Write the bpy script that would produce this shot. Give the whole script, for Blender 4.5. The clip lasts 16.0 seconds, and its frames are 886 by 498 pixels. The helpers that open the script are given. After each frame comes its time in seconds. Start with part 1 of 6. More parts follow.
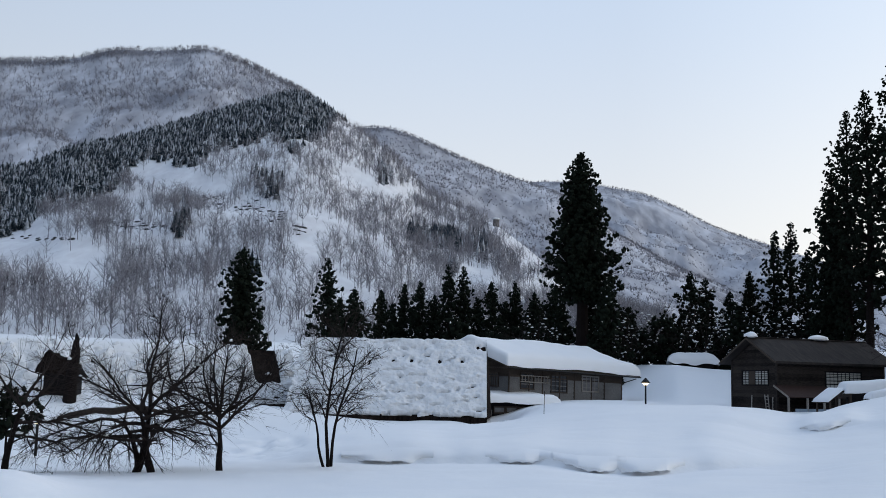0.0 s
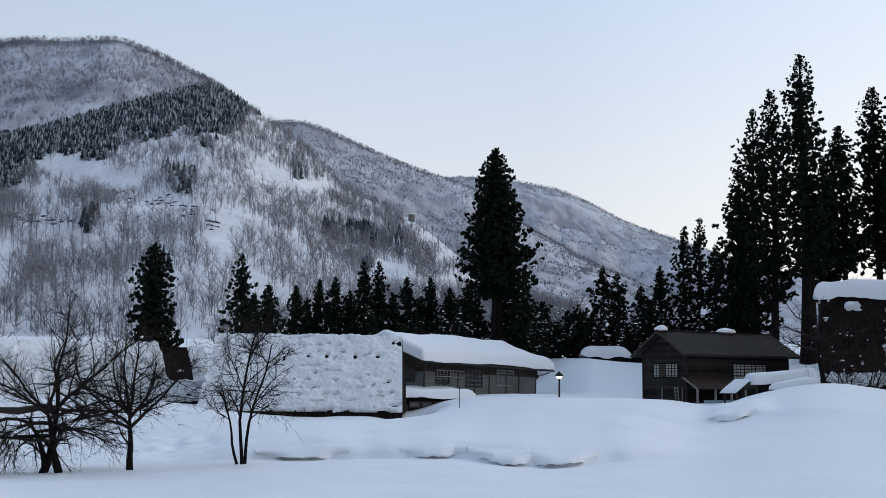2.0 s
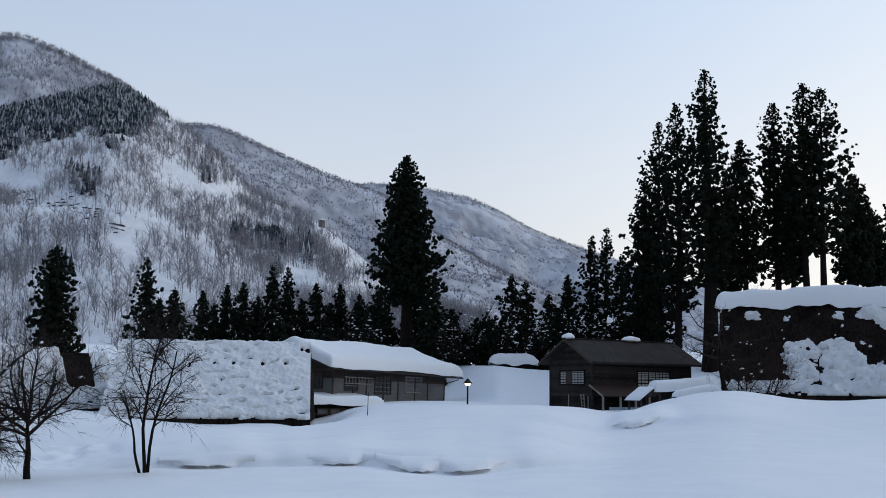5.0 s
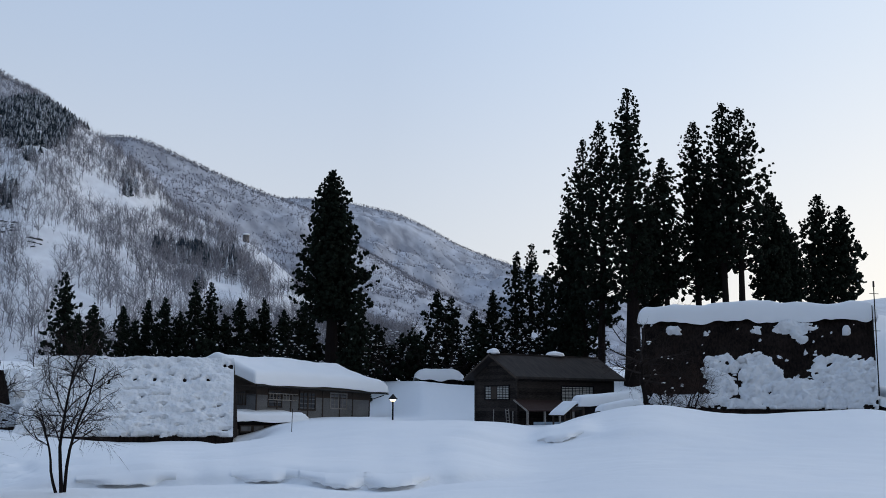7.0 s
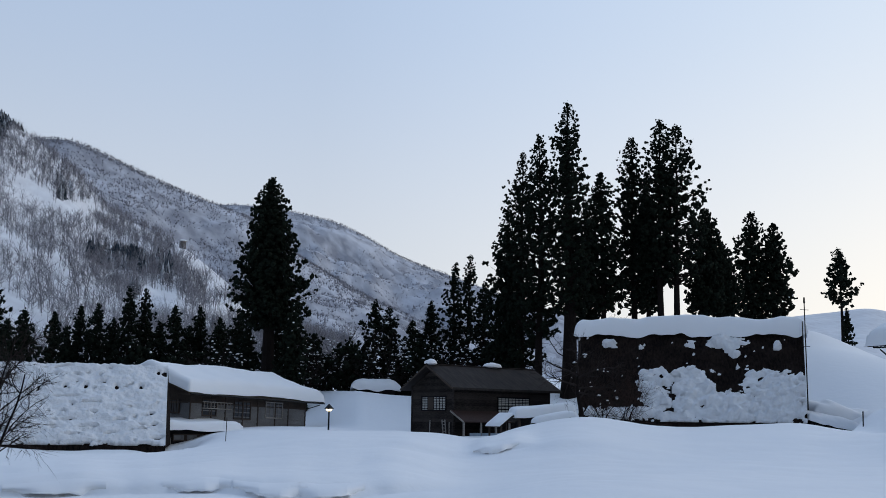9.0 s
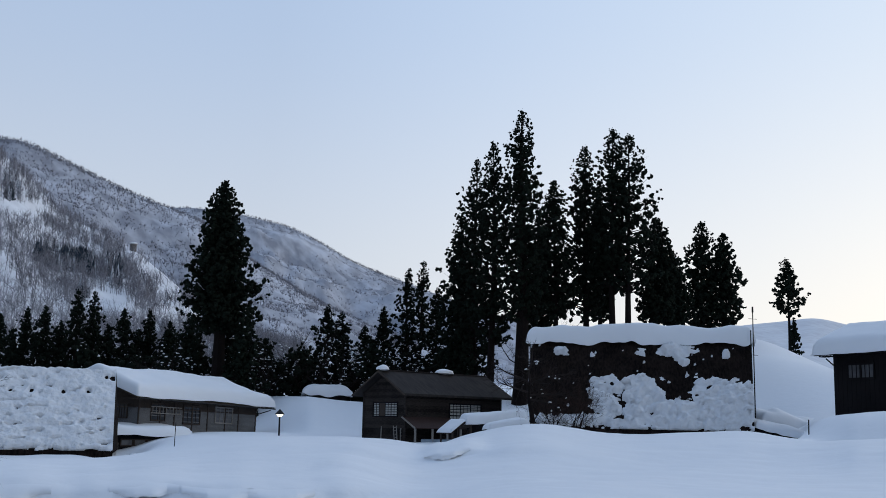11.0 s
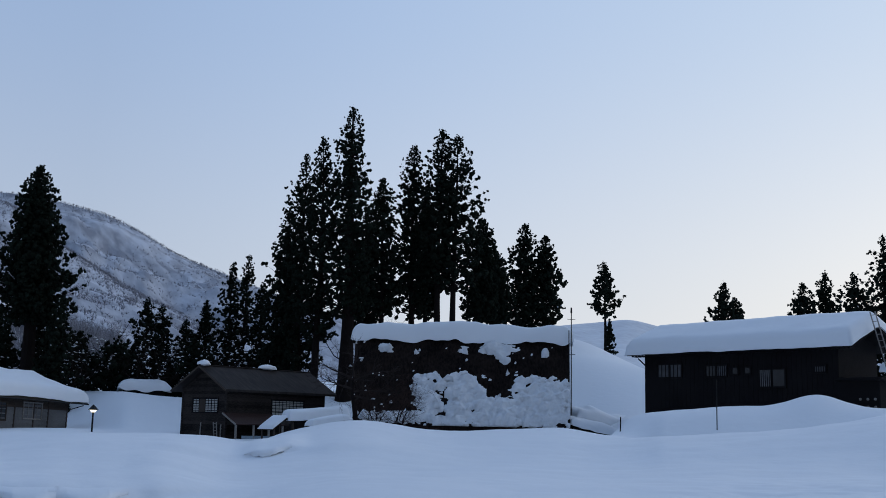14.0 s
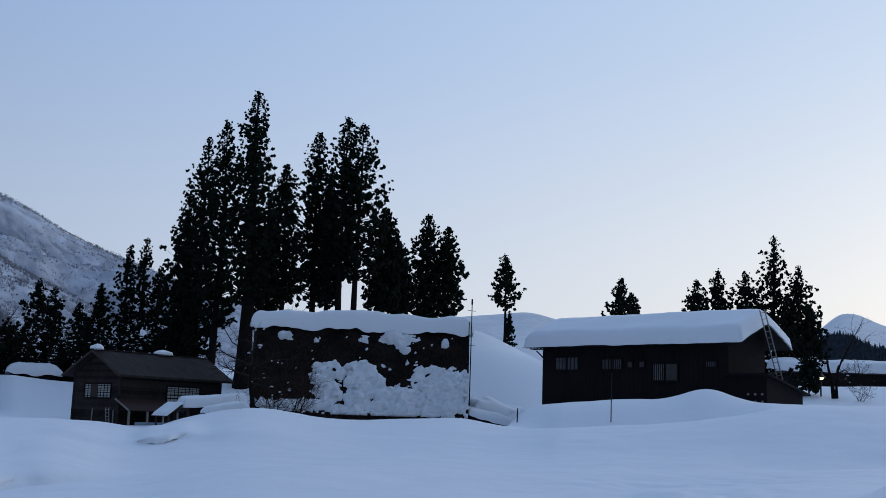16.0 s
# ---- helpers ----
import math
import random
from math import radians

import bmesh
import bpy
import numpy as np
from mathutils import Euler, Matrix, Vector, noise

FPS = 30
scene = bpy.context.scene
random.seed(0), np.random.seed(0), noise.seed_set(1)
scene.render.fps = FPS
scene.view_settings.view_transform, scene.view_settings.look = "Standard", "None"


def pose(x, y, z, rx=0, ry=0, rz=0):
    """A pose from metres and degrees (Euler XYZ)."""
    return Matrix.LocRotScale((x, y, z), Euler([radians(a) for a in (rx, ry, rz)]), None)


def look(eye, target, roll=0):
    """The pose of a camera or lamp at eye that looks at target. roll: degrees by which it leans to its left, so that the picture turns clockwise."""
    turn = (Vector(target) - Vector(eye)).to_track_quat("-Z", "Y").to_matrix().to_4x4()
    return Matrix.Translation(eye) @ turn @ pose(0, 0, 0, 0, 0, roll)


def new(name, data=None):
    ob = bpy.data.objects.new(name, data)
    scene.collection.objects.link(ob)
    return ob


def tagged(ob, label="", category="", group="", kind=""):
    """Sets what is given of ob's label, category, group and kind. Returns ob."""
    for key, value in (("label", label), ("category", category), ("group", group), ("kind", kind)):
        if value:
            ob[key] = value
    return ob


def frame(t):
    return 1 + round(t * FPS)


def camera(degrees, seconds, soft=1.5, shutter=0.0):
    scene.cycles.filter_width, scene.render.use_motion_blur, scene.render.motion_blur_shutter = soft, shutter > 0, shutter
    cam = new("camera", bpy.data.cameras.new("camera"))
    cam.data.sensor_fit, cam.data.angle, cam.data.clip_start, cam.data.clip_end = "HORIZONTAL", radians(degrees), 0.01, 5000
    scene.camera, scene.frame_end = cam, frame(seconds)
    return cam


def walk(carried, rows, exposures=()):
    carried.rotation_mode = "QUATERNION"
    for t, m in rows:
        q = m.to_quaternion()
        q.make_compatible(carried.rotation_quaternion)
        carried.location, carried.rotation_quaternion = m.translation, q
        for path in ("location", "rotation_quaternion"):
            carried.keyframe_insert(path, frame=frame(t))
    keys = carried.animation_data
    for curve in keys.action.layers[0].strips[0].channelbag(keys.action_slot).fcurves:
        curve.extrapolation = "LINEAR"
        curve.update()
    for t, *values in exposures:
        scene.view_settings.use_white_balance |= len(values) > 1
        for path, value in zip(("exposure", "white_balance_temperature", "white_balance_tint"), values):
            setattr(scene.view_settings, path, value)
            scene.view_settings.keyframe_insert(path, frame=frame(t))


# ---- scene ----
# The camera stands on one spot in the snow and turns to the right.
cam = camera(44.57, 16.0, 0.7)
EYE = 1.7
ROWS = [
    (0.0, -0.42, 7.35, -1.22), (0.5, -1.59, 7.01, -1.02), (1.0, -2.57, 6.77, -0.82), (1.5, -3.87, 6.95, -0.63),
    (2.0, -4.86, 7.16, -0.63), (2.5, -5.58, 7.29, -0.56), (3.0, -6.34, 7.39, -0.46), (3.5, -7.01, 7.38, -0.45),
    (4.0, -7.73, 7.37, -0.60), (6.5, -12.76, 8.21, -0.39), (7.0, -13.58, 8.43, -0.32), (7.5, -14.41, 8.56, -0.34),
    (8.0, -15.28, 8.66, -0.37), (8.5, -16.10, 8.84, -0.55), (9.0, -16.91, 9.01, -0.82), (11.5, -20.40, 9.42, -1.02),
    (12.0, -21.70, 9.45, -0.92), (12.5, -23.38, 9.44, -0.86), (13.0, -25.15, 9.46, -1.01), (13.5, -26.93, 9.41, -1.17),
    (14.0, -28.71, 9.38, -1.20), (14.5, -30.41, 9.20, -1.21), (15.0, -31.79, 9.13, -1.45), (15.5, -33.10, 9.05, -1.69),
    (16.0, -34.03, 8.98, -1.92),
]
EXPOSURES = [(0.0, 0.48, 7000, 10), (1.5, 0.46, 6900, 10), (2.5, 0.40, 6850, 10), (4.0, 0.36, 6800, 10), (6.5, 0.26, 6650, 10), (9.0, 0.19, 6550, 10), (11.5, 0.18, 6400, 10), (12.0, 0.13, 6350, 10), (12.5, 0.0, 6200, 10), (13.0, -0.1, 6100, 10), (14.0, -0.16, 5850, 10), (16.0, -0.22, 5650, 10)]
walk(cam, [(t, pose(0, 0, EYE, 90 + pitch, roll, yaw)) for t, yaw, pitch, roll in ROWS], EXPOSURES)

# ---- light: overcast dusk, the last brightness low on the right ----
world = bpy.data.worlds.new("dusk")
scene.world = world
world.use_nodes = True
wn, wl = world.node_tree.nodes, world.node_tree.links
sky = wn.new("ShaderNodeTexSky")
sky.sky_type = "NISHITA"
sky.sun_disc = False
sky.sun_elevation, sky.sun_rotation = radians(5.0), radians(74)
sky.air_density, sky.dust_density, sky.ozone_density = 1.0, 4.0, 2.5
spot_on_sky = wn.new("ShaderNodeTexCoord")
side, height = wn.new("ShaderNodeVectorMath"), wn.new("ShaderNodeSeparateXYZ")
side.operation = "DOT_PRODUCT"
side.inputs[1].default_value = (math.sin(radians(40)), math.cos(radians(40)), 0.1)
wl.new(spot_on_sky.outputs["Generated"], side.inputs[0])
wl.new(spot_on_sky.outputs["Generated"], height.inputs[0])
cloud = wn.new("ShaderNodeValToRGB")
cloud.color_ramp.interpolation = "EASE"
cloud.color_ramp.elements[0].position, cloud.color_ramp.elements[1].position = 0.0, 0.42
zenith = cloud.color_ramp.elements.new(1.0)
zenith.color = (0.54, 0.75, 1.14, 1)
cloud.color_ramp.elements[0].color, cloud.color_ramp.elements[1].color = (0.90, 0.885, 0.875, 1), (0.575, 0.69, 0.88, 1)
wl.new(height.outputs["Z"], cloud.inputs["Fac"])
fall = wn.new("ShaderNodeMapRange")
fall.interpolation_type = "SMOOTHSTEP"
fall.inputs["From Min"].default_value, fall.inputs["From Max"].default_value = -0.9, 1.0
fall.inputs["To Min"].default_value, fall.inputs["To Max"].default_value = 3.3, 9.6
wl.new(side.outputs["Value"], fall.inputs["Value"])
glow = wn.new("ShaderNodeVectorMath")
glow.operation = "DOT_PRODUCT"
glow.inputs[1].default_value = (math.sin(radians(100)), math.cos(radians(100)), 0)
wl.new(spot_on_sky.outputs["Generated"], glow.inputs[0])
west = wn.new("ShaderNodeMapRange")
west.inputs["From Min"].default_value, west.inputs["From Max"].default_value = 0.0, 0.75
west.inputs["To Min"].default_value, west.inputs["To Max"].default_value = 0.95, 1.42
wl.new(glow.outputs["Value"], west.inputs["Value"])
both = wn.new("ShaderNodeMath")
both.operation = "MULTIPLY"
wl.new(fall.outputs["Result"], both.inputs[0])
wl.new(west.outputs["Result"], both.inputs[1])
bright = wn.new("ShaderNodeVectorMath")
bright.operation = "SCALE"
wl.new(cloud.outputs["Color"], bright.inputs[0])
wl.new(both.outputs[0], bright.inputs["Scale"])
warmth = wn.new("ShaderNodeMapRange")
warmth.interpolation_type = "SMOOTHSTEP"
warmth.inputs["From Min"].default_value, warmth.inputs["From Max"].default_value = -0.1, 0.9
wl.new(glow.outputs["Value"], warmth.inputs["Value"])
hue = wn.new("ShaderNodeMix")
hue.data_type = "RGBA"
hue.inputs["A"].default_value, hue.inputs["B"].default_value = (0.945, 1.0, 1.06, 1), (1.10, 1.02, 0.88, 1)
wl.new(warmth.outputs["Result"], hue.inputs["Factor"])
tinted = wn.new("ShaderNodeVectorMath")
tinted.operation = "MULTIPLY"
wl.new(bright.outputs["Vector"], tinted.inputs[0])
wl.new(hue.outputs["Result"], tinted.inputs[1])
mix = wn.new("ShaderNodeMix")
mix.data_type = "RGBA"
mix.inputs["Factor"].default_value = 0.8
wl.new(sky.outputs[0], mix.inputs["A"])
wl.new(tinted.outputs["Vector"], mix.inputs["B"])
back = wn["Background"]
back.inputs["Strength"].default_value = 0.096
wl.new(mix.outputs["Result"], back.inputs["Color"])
sun = new("sun", bpy.data.lights.new("sun", "SUN"))
sun.data.energy, sun.data.angle, sun.data.color = 0.25, radians(40), (1.0, 0.95, 0.9)
sun.matrix_world = look((0, 0, 0), (-math.sin(radians(74)) * 10, -math.cos(radians(74)) * 10, -6))


# ---- small tools ----
def way(bearing):
    """A level unit vector at a compass bearing, clockwise from +y."""
    return Vector((math.sin(radians(bearing)), math.cos(radians(bearing)), 0))


def spot(bearing, far, rise=None, z=0.0):
    """The point at a bearing and distance from the lookout; its height from the angle of rise, or as given."""
    p = way(bearing) * far
    p.z = z if rise is None else EYE + far * math.tan(radians(rise))
    return p


def along(origin, bearing, tilt=0.0):
    """A pose whose x runs along the bearing."""
    return Matrix.Translation(origin) @ Matrix.Rotation(radians(90 - bearing), 4, "Z") @ Matrix.Rotation(radians(tilt), 4, "Y")


def part(name, bm, material, parent=None, label="", smooth=False):
    """Links a bmesh as one mesh object under a thing or a part."""
    me = bpy.data.meshes.new(name)
    bm.to_mesh(me)
    bm.free()
    return mesh_part(name, me, material, parent, label, smooth)


def mesh_part(name, me, material, parent=None, label="", smooth=False):
    me.materials.append(material)
    if smooth:
        me.shade_smooth()
    ob = new(name, me)
    if parent is not None:
        ob.parent = parent
    if label:
        tagged(ob, label)
    return ob


def soup(name, verts, faces):
    me = bpy.data.meshes.new(name)
    me.from_pydata(np.asarray(verts).tolist(), [], np.asarray(faces).tolist())
    me.update()
    return me


def thing(name, label, category, m, group="", kind=""):
    ob = new(name)
    ob.matrix_basis = m
    ob.empty_display_size = 0.2
    return tagged(ob, label, category, group, kind)


def add_box(bm, lo, hi, bevel=0.0):
    m = bmesh.ops.create_cube(bm, size=1)["verts"]
    c = [(a + b) / 2 for a, b in zip(lo, hi)]
    for v in m:
        v.co = Vector([c[i] + v.co[i] * (hi[i] - lo[i]) for i in range(3)])
    if bevel:
        edges = list({e for v in m for e in v.link_edges})
        bmesh.ops.bevel(bm, geom=edges, offset=bevel, segments=1, affect="EDGES")
    return bm


def box(lo, hi, bevel=0.0):
    return add_box(bmesh.new(), lo, hi, bevel)


def add_beam(bm, a, b, w, h=None):
    """A square bar from a to b."""
    a, b = Vector(a), Vector(b)
    q = (b - a).to_track_quat("Z", "Y")
    h = h or w
    ring = []
    for p in (a, b):
        ring.append([bm.verts.new(p + q @ Vector((sx * w / 2, sy * h / 2, 0))) for sx, sy in ((-1, -1), (1, -1), (1, 1), (-1, 1))])
    for i in range(4):
        bm.faces.new((ring[0][i], ring[0][(i + 1) % 4], ring[1][(i + 1) % 4], ring[1][i]))
    bm.faces.new(ring[0][::-1])
    bm.faces.new(ring[1])
    return bm


def beam(a, b, w, h=None):
    return add_beam(bmesh.new(), a, b, w, h)


def tube(points, radii, sides=8, bm=None):
    """A tapered tube through points, closed at both ends."""
    bm = bm or bmesh.new()
    pts = [Vector(p) for p in points]
    rings = []
    whole = (pts[-1] - pts[0]).normalized()
    ref = Vector((0, 1, 0)) if abs(whole.y) < 0.8 else Vector((1, 0, 0))
    for i, p in enumerate(pts):
        d = (pts[min(i + 1, len(pts) - 1)] - pts[max(i - 1, 0)]).normalized()
        u = (ref - d * ref.dot(d)).normalized()
        w = d.cross(u)
        rings.append([bm.verts.new(p + u * math.cos(a) * radii[i] + w * math.sin(a) * radii[i]) for a in [2 * math.pi * k / sides for k in range(sides)]])
    for r0, r1 in zip(rings, rings[1:]):
        for k in range(sides):
            bm.faces.new((r0[k], r0[(k + 1) % sides], r1[(k + 1) % sides], r1[k]))
    bm.faces.new(rings[0][::-1])
    bm.faces.new(rings[-1])
    return bm


def prism(profile, y0, y1, bm=None):
    """A profile of (x, z) pushed from y0 to y1."""
    bm = bm or bmesh.new()
    a = [bm.verts.new((x, y0, z)) for x, z in profile]
    b = [bm.verts.new((x, y1, z)) for x, z in profile]
    n = len(profile)
    for i in range(n):
        bm.faces.new((a[i], a[(i + 1) % n], b[(i + 1) % n], b[i]))
    bm.faces.new(a[::-1])
    bm.faces.new(b)
    bmesh.ops.recalc_face_normals(bm, faces=bm.faces)
    return bm


def smooth01(x):
    x = np.clip(x, 0, 1)
    return x * x * (3 - 2 * x)


def wobble(x, y, seed=0, octaves=4):
    """Cheap smooth noise of two arrays, about -1 to 1."""
    rng = np.random.RandomState(seed)
    out, amp, f = np.zeros(np.broadcast(x, y).shape), 1.0, 1.0
    for _ in range(octaves):
        for _ in range(3):
            a, p, q = rng.uniform(0, 6.283), rng.uniform(0, 6.283), rng.uniform(0, 6.283)
            u = x * math.cos(a) + y * math.sin(a)
            w = -x * math.sin(a) + y * math.cos(a)
            out = out + amp * np.sin(u * f + p + 1.3 * np.sin(w * f * 0.7 + q)) / 2.4
        amp, f = amp * 0.5, f * 2.03
    return out


# ---- materials ----
def material(name, base, rough=0.8, metal=0.0, grain=8.0, spread=0.25, stretch=(1, 1, 1), bump=0.2, bump_scale=40.0, deep=0.05, second=None, big=0.6, spec=0.3, per=0.0, coords="Object", shift=0.0):
    """A surface with a broad and a fine variation of its colour and a fine relief."""
    mat = bpy.data.materials.new(name)
    mat.use_nodes = True
    n, l = mat.node_tree.nodes, mat.node_tree.links
    bsdf = n["Principled BSDF"]
    tc, mp = n.new("ShaderNodeTexCoord"), n.new("ShaderNodeMapping")
    mp.inputs["Scale"].default_value = stretch
    l.new(tc.outputs[coords], mp.inputs["Vector"])
    fine, broad = n.new("ShaderNodeTexNoise"), n.new("ShaderNodeTexNoise")
    fine.inputs["Scale"].default_value, fine.inputs["Detail"].default_value = grain, 6
    broad.inputs["Scale"].default_value, broad.inputs["Detail"].default_value = big, 3
    l.new(mp.outputs[0], fine.inputs["Vector"])
    l.new(tc.outputs[coords], broad.inputs["Vector"])
    second = second or [c * 0.55 for c in base]
    ramp = n.new("ShaderNodeValToRGB")
    ramp.color_ramp.elements[0].position, ramp.color_ramp.elements[1].position = 0.5 - spread, 0.5 + spread
    ramp.color_ramp.elements[0].color, ramp.color_ramp.elements[1].color = (*second, 1), (*base, 1)
    add = n.new("ShaderNodeMath")
    add.operation = "ADD"
    half = n.new("ShaderNodeMath")
    half.operation = "MULTIPLY_ADD"
    half.inputs[1].default_value, half.inputs[2].default_value = 0.7, -0.35 + shift
    l.new(broad.outputs["Fac"], half.inputs[0])
    l.new(fine.outputs["Fac"], add.inputs[0])
    l.new(half.outputs[0], add.inputs[1])
    last = add
    if per:
        info, k = n.new("ShaderNodeNewGeometry"), n.new("ShaderNodeMath")
        k.operation = "MULTIPLY_ADD"
        k.inputs[1].default_value = per
        l.new(info.outputs["Random Per Island"], k.inputs[0])
        l.new(add.outputs[0], k.inputs[2])
        last = k
    l.new(last.outputs[0], ramp.inputs["Fac"])
    l.new(ramp.outputs[0], bsdf.inputs["Base Color"])
    bsdf.inputs["Roughness"].default_value, bsdf.inputs["Metallic"].default_value = rough, metal
    bsdf.inputs["Specular IOR Level"].default_value = spec
    if bump:
        rel, bp = n.new("ShaderNodeTexNoise"), n.new("ShaderNodeBump")
        rel.inputs["Scale"].default_value, rel.inputs["Detail"].default_value = bump_scale, 5
        l.new(mp.outputs[0], rel.inputs["Vector"])
        bp.inputs["Strength"].default_value, bp.inputs["Distance"].default_value = bump, deep
        l.new(rel.outputs["Fac"], bp.inputs["Height"])
        l.new(bp.outputs[0], bsdf.inputs["Normal"])
    return mat


def glowing(name, colour, strength):
    mat = bpy.data.materials.new(name)
    mat.use_nodes = True
    b = mat.node_tree.nodes["Principled BSDF"]
    b.inputs["Base Color"].default_value = (*colour, 1)
    b.inputs["Emission Color"].default_value = (*colour, 1)
    b.inputs["Emission Strength"].default_value = strength
    return mat


SNOW = material("snow", (0.90, 0.91, 0.925), 0.7, grain=1.2, spread=0.5, bump=0.35, bump_scale=2.2, second=(0.87, 0.89, 0.92), big=0.12, spec=0.2)
ROUGH_SNOW = material("rough_snow", (0.87, 0.88, 0.90), 0.75, grain=3, spread=0.5, bump=0.8, bump_scale=5.0, deep=0.14, second=(0.80, 0.82, 0.85), big=0.5, spec=0.2)
SLOPE = material("mountain_snow", (0.84, 0.86, 0.89), 0.8, grain=0.25, spread=0.3, stretch=(1, 0.35, 0.1), bump=0.0, second=(0.66, 0.66, 0.69), big=0.03, spec=0.1)
FAR_SLOPE = material("far_wooded_slope", (0.60, 0.62, 0.68), 0.9, grain=0.05, spread=0.2, stretch=(1, 0.4, 0.4), bump=0.0, second=(0.29, 0.30, 0.34), big=0.006, spec=0.05)
WOOD = material("weathered_dark_boards", (0.052, 0.043, 0.039), 0.85, grain=5, spread=0.28, stretch=(1, 1, 5), bump=0.5, bump_scale=30, second=(0.010, 0.008, 0.008), spec=0.15, per=0.45, shift=-0.22)
DARK = material("black_stained_boards", (0.016, 0.014, 0.015), 0.85, grain=14, spread=0.3, stretch=(6, 6, 1), bump=0.5, bump_scale=30, second=(0.006, 0.005, 0.006), spec=0.15)
GREY = material("grey_plank_wall", (0.24, 0.24, 0.245), 0.8, grain=10, spread=0.3, stretch=(1, 1, 8), bump=0.4, bump_scale=30, second=(0.09, 0.088, 0.088))
BROWN = material("brown_timber", (0.075, 0.055, 0.042), 0.8, grain=14, stretch=(1, 1, 6), bump=0.3, second=(0.03, 0.022, 0.018))
PALE_WOOD = material("pale_timber", (0.46, 0.43, 0.40), 0.75, grain=14, stretch=(6, 6, 1), bump=0.3, second=(0.10, 0.085, 0.07))
ROOFING = material("dull_metal_roofing", (0.042, 0.034, 0.031), 0.75, 0.0, grain=3, spread=0.3, stretch=(1.5, 0.35, 0.5), bump=0.3, bump_scale=8, second=(0.012, 0.010, 0.010), spec=0.2, big=0.4)
RUST = material("rusty_roofing", (0.045, 0.024, 0.021), 0.7, grain=6, bump=0.2, second=(0.035, 0.018, 0.016))
THATCH = material("old_thatch", (0.027, 0.019, 0.016), 0.95, grain=3.5, spread=0.22, stretch=(2.5, 1, 1), bump=1.0, bump_scale=9, deep=0.12, second=(0.006, 0.005, 0.005), spec=0.05, big=0.7)
BARK = material("cedar_bark", (0.020, 0.016, 0.015), 0.95, grain=9, stretch=(5, 5, 0.8), bump=0.6, bump_scale=14, second=(0.008, 0.006, 0.006), spec=0.05)
TWIG = material("bare_branches", (0.040, 0.031, 0.028), 0.95, grain=6, bump=0.3, second=(0.022, 0.017, 0.016), spec=0.1)
RED_TWIG = material("reddish_twigs", (0.055, 0.034, 0.028), 0.95, grain=6, bump=0.0, second=(0.028, 0.017, 0.014), spec=0.1)
CEDAR = material("cedar_foliage", (0.014, 0.020, 0.014), 0.9, grain=3, spread=0.3, bump=0.0, second=(0.005, 0.007, 0.005), spec=0.05, per=0.2)
# Paler and bluer than TWIG: base colour carries the mountainside's haze.
FAR_TWIG = material("hazed_branches", (0.30, 0.295, 0.325), 0.95, grain=0.1, spread=0.16, bump=0.0, second=(0.045, 0.043, 0.050), spec=0.05, per=0.25)
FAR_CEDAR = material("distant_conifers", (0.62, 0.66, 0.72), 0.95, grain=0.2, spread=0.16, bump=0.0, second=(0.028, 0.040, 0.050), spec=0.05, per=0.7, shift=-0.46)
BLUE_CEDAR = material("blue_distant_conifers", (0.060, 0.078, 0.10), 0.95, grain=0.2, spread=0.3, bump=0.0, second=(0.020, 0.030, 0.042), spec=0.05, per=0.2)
# Pale blue-grey twigs: the haze before the far ridges is put into this colour.
HAZE_TWIG = material("hazed_far_branches", (0.32, 0.32, 0.36), 0.95, grain=0.05, bump=0.0, second=(0.12, 0.12, 0.14), spec=0.05, per=0.25)
SHOJI = material("paper_panes", (0.50, 0.50, 0.47), 0.6, grain=2, bump=0.0, second=(0.42, 0.42, 0.40))
CURTAIN = material("curtain_behind_glass", (0.15, 0.15, 0.155), 0.35, grain=3, bump=0.0, second=(0.05, 0.05, 0.055), spec=0.6)
GLASS = material("dark_panes", (0.030, 0.032, 0.037), 0.2, grain=1.5, bump=0.0, second=(0.014, 0.016, 0.02), spec=0.4)
DIM = material("dim_panes", (0.075, 0.077, 0.085), 0.4, grain=3, bump=0.0, second=(0.03, 0.031, 0.036), spec=0.4)
METAL = material("black_metal", (0.015, 0.015, 0.016), 0.5, 0.4, grain=8, bump=0.1)
TARP = material("pale_blue_sheet", (0.30, 0.38, 0.46), 0.5, grain=3, bump=0.4, bump_scale=6, second=(0.22, 0.28, 0.34))
CONCRETE = material("stained_concrete", (0.22, 0.20, 0.19), 0.9, grain=0.8, bump=0.2, second=(0.09, 0.08, 0.08))
ROCK = material("dark_wet_rock", (0.07, 0.068, 0.07), 0.85, grain=1.5, bump=0.3, bump_scale=3, second=(0.025, 0.024, 0.026), spec=0.2)
LAMP_GLOW = glowing("lit_lamp_glass", (1.0, 0.82, 0.5), 2.2)


# ---- ground: one sheet of deep snow ----
B_KNOTS = np.array([-40, -19, -10, -3, 3, 6, 10, 15, 18.5, 21, 24, 28.5, 35, 38, 43, 48, 52, 58, 70])
DIP = np.array([-.8, -.85, -.8, -.55, -.4, -.3, -.3, -.1, -.1, .1, .3, .3, .3, .3, .4, .5, .6, .7, .7])
CREST = np.array([-1.0, -1.0, -.5, -.1, 0, .45, .95, 1.05, .88, 1.4, 2.05, 1.5, 1.9, 1.55, 1.78, 2.15, 2.75, 2.65, 2.5])
PAD = np.array([1.0, .95, .6, .1, .3, 1.1, 1.15, .9, .8, 1.0, 1.2, 1.4, 1.5, 2.6, 3.0, 3.0, 2.9, 3.0, 3.0])
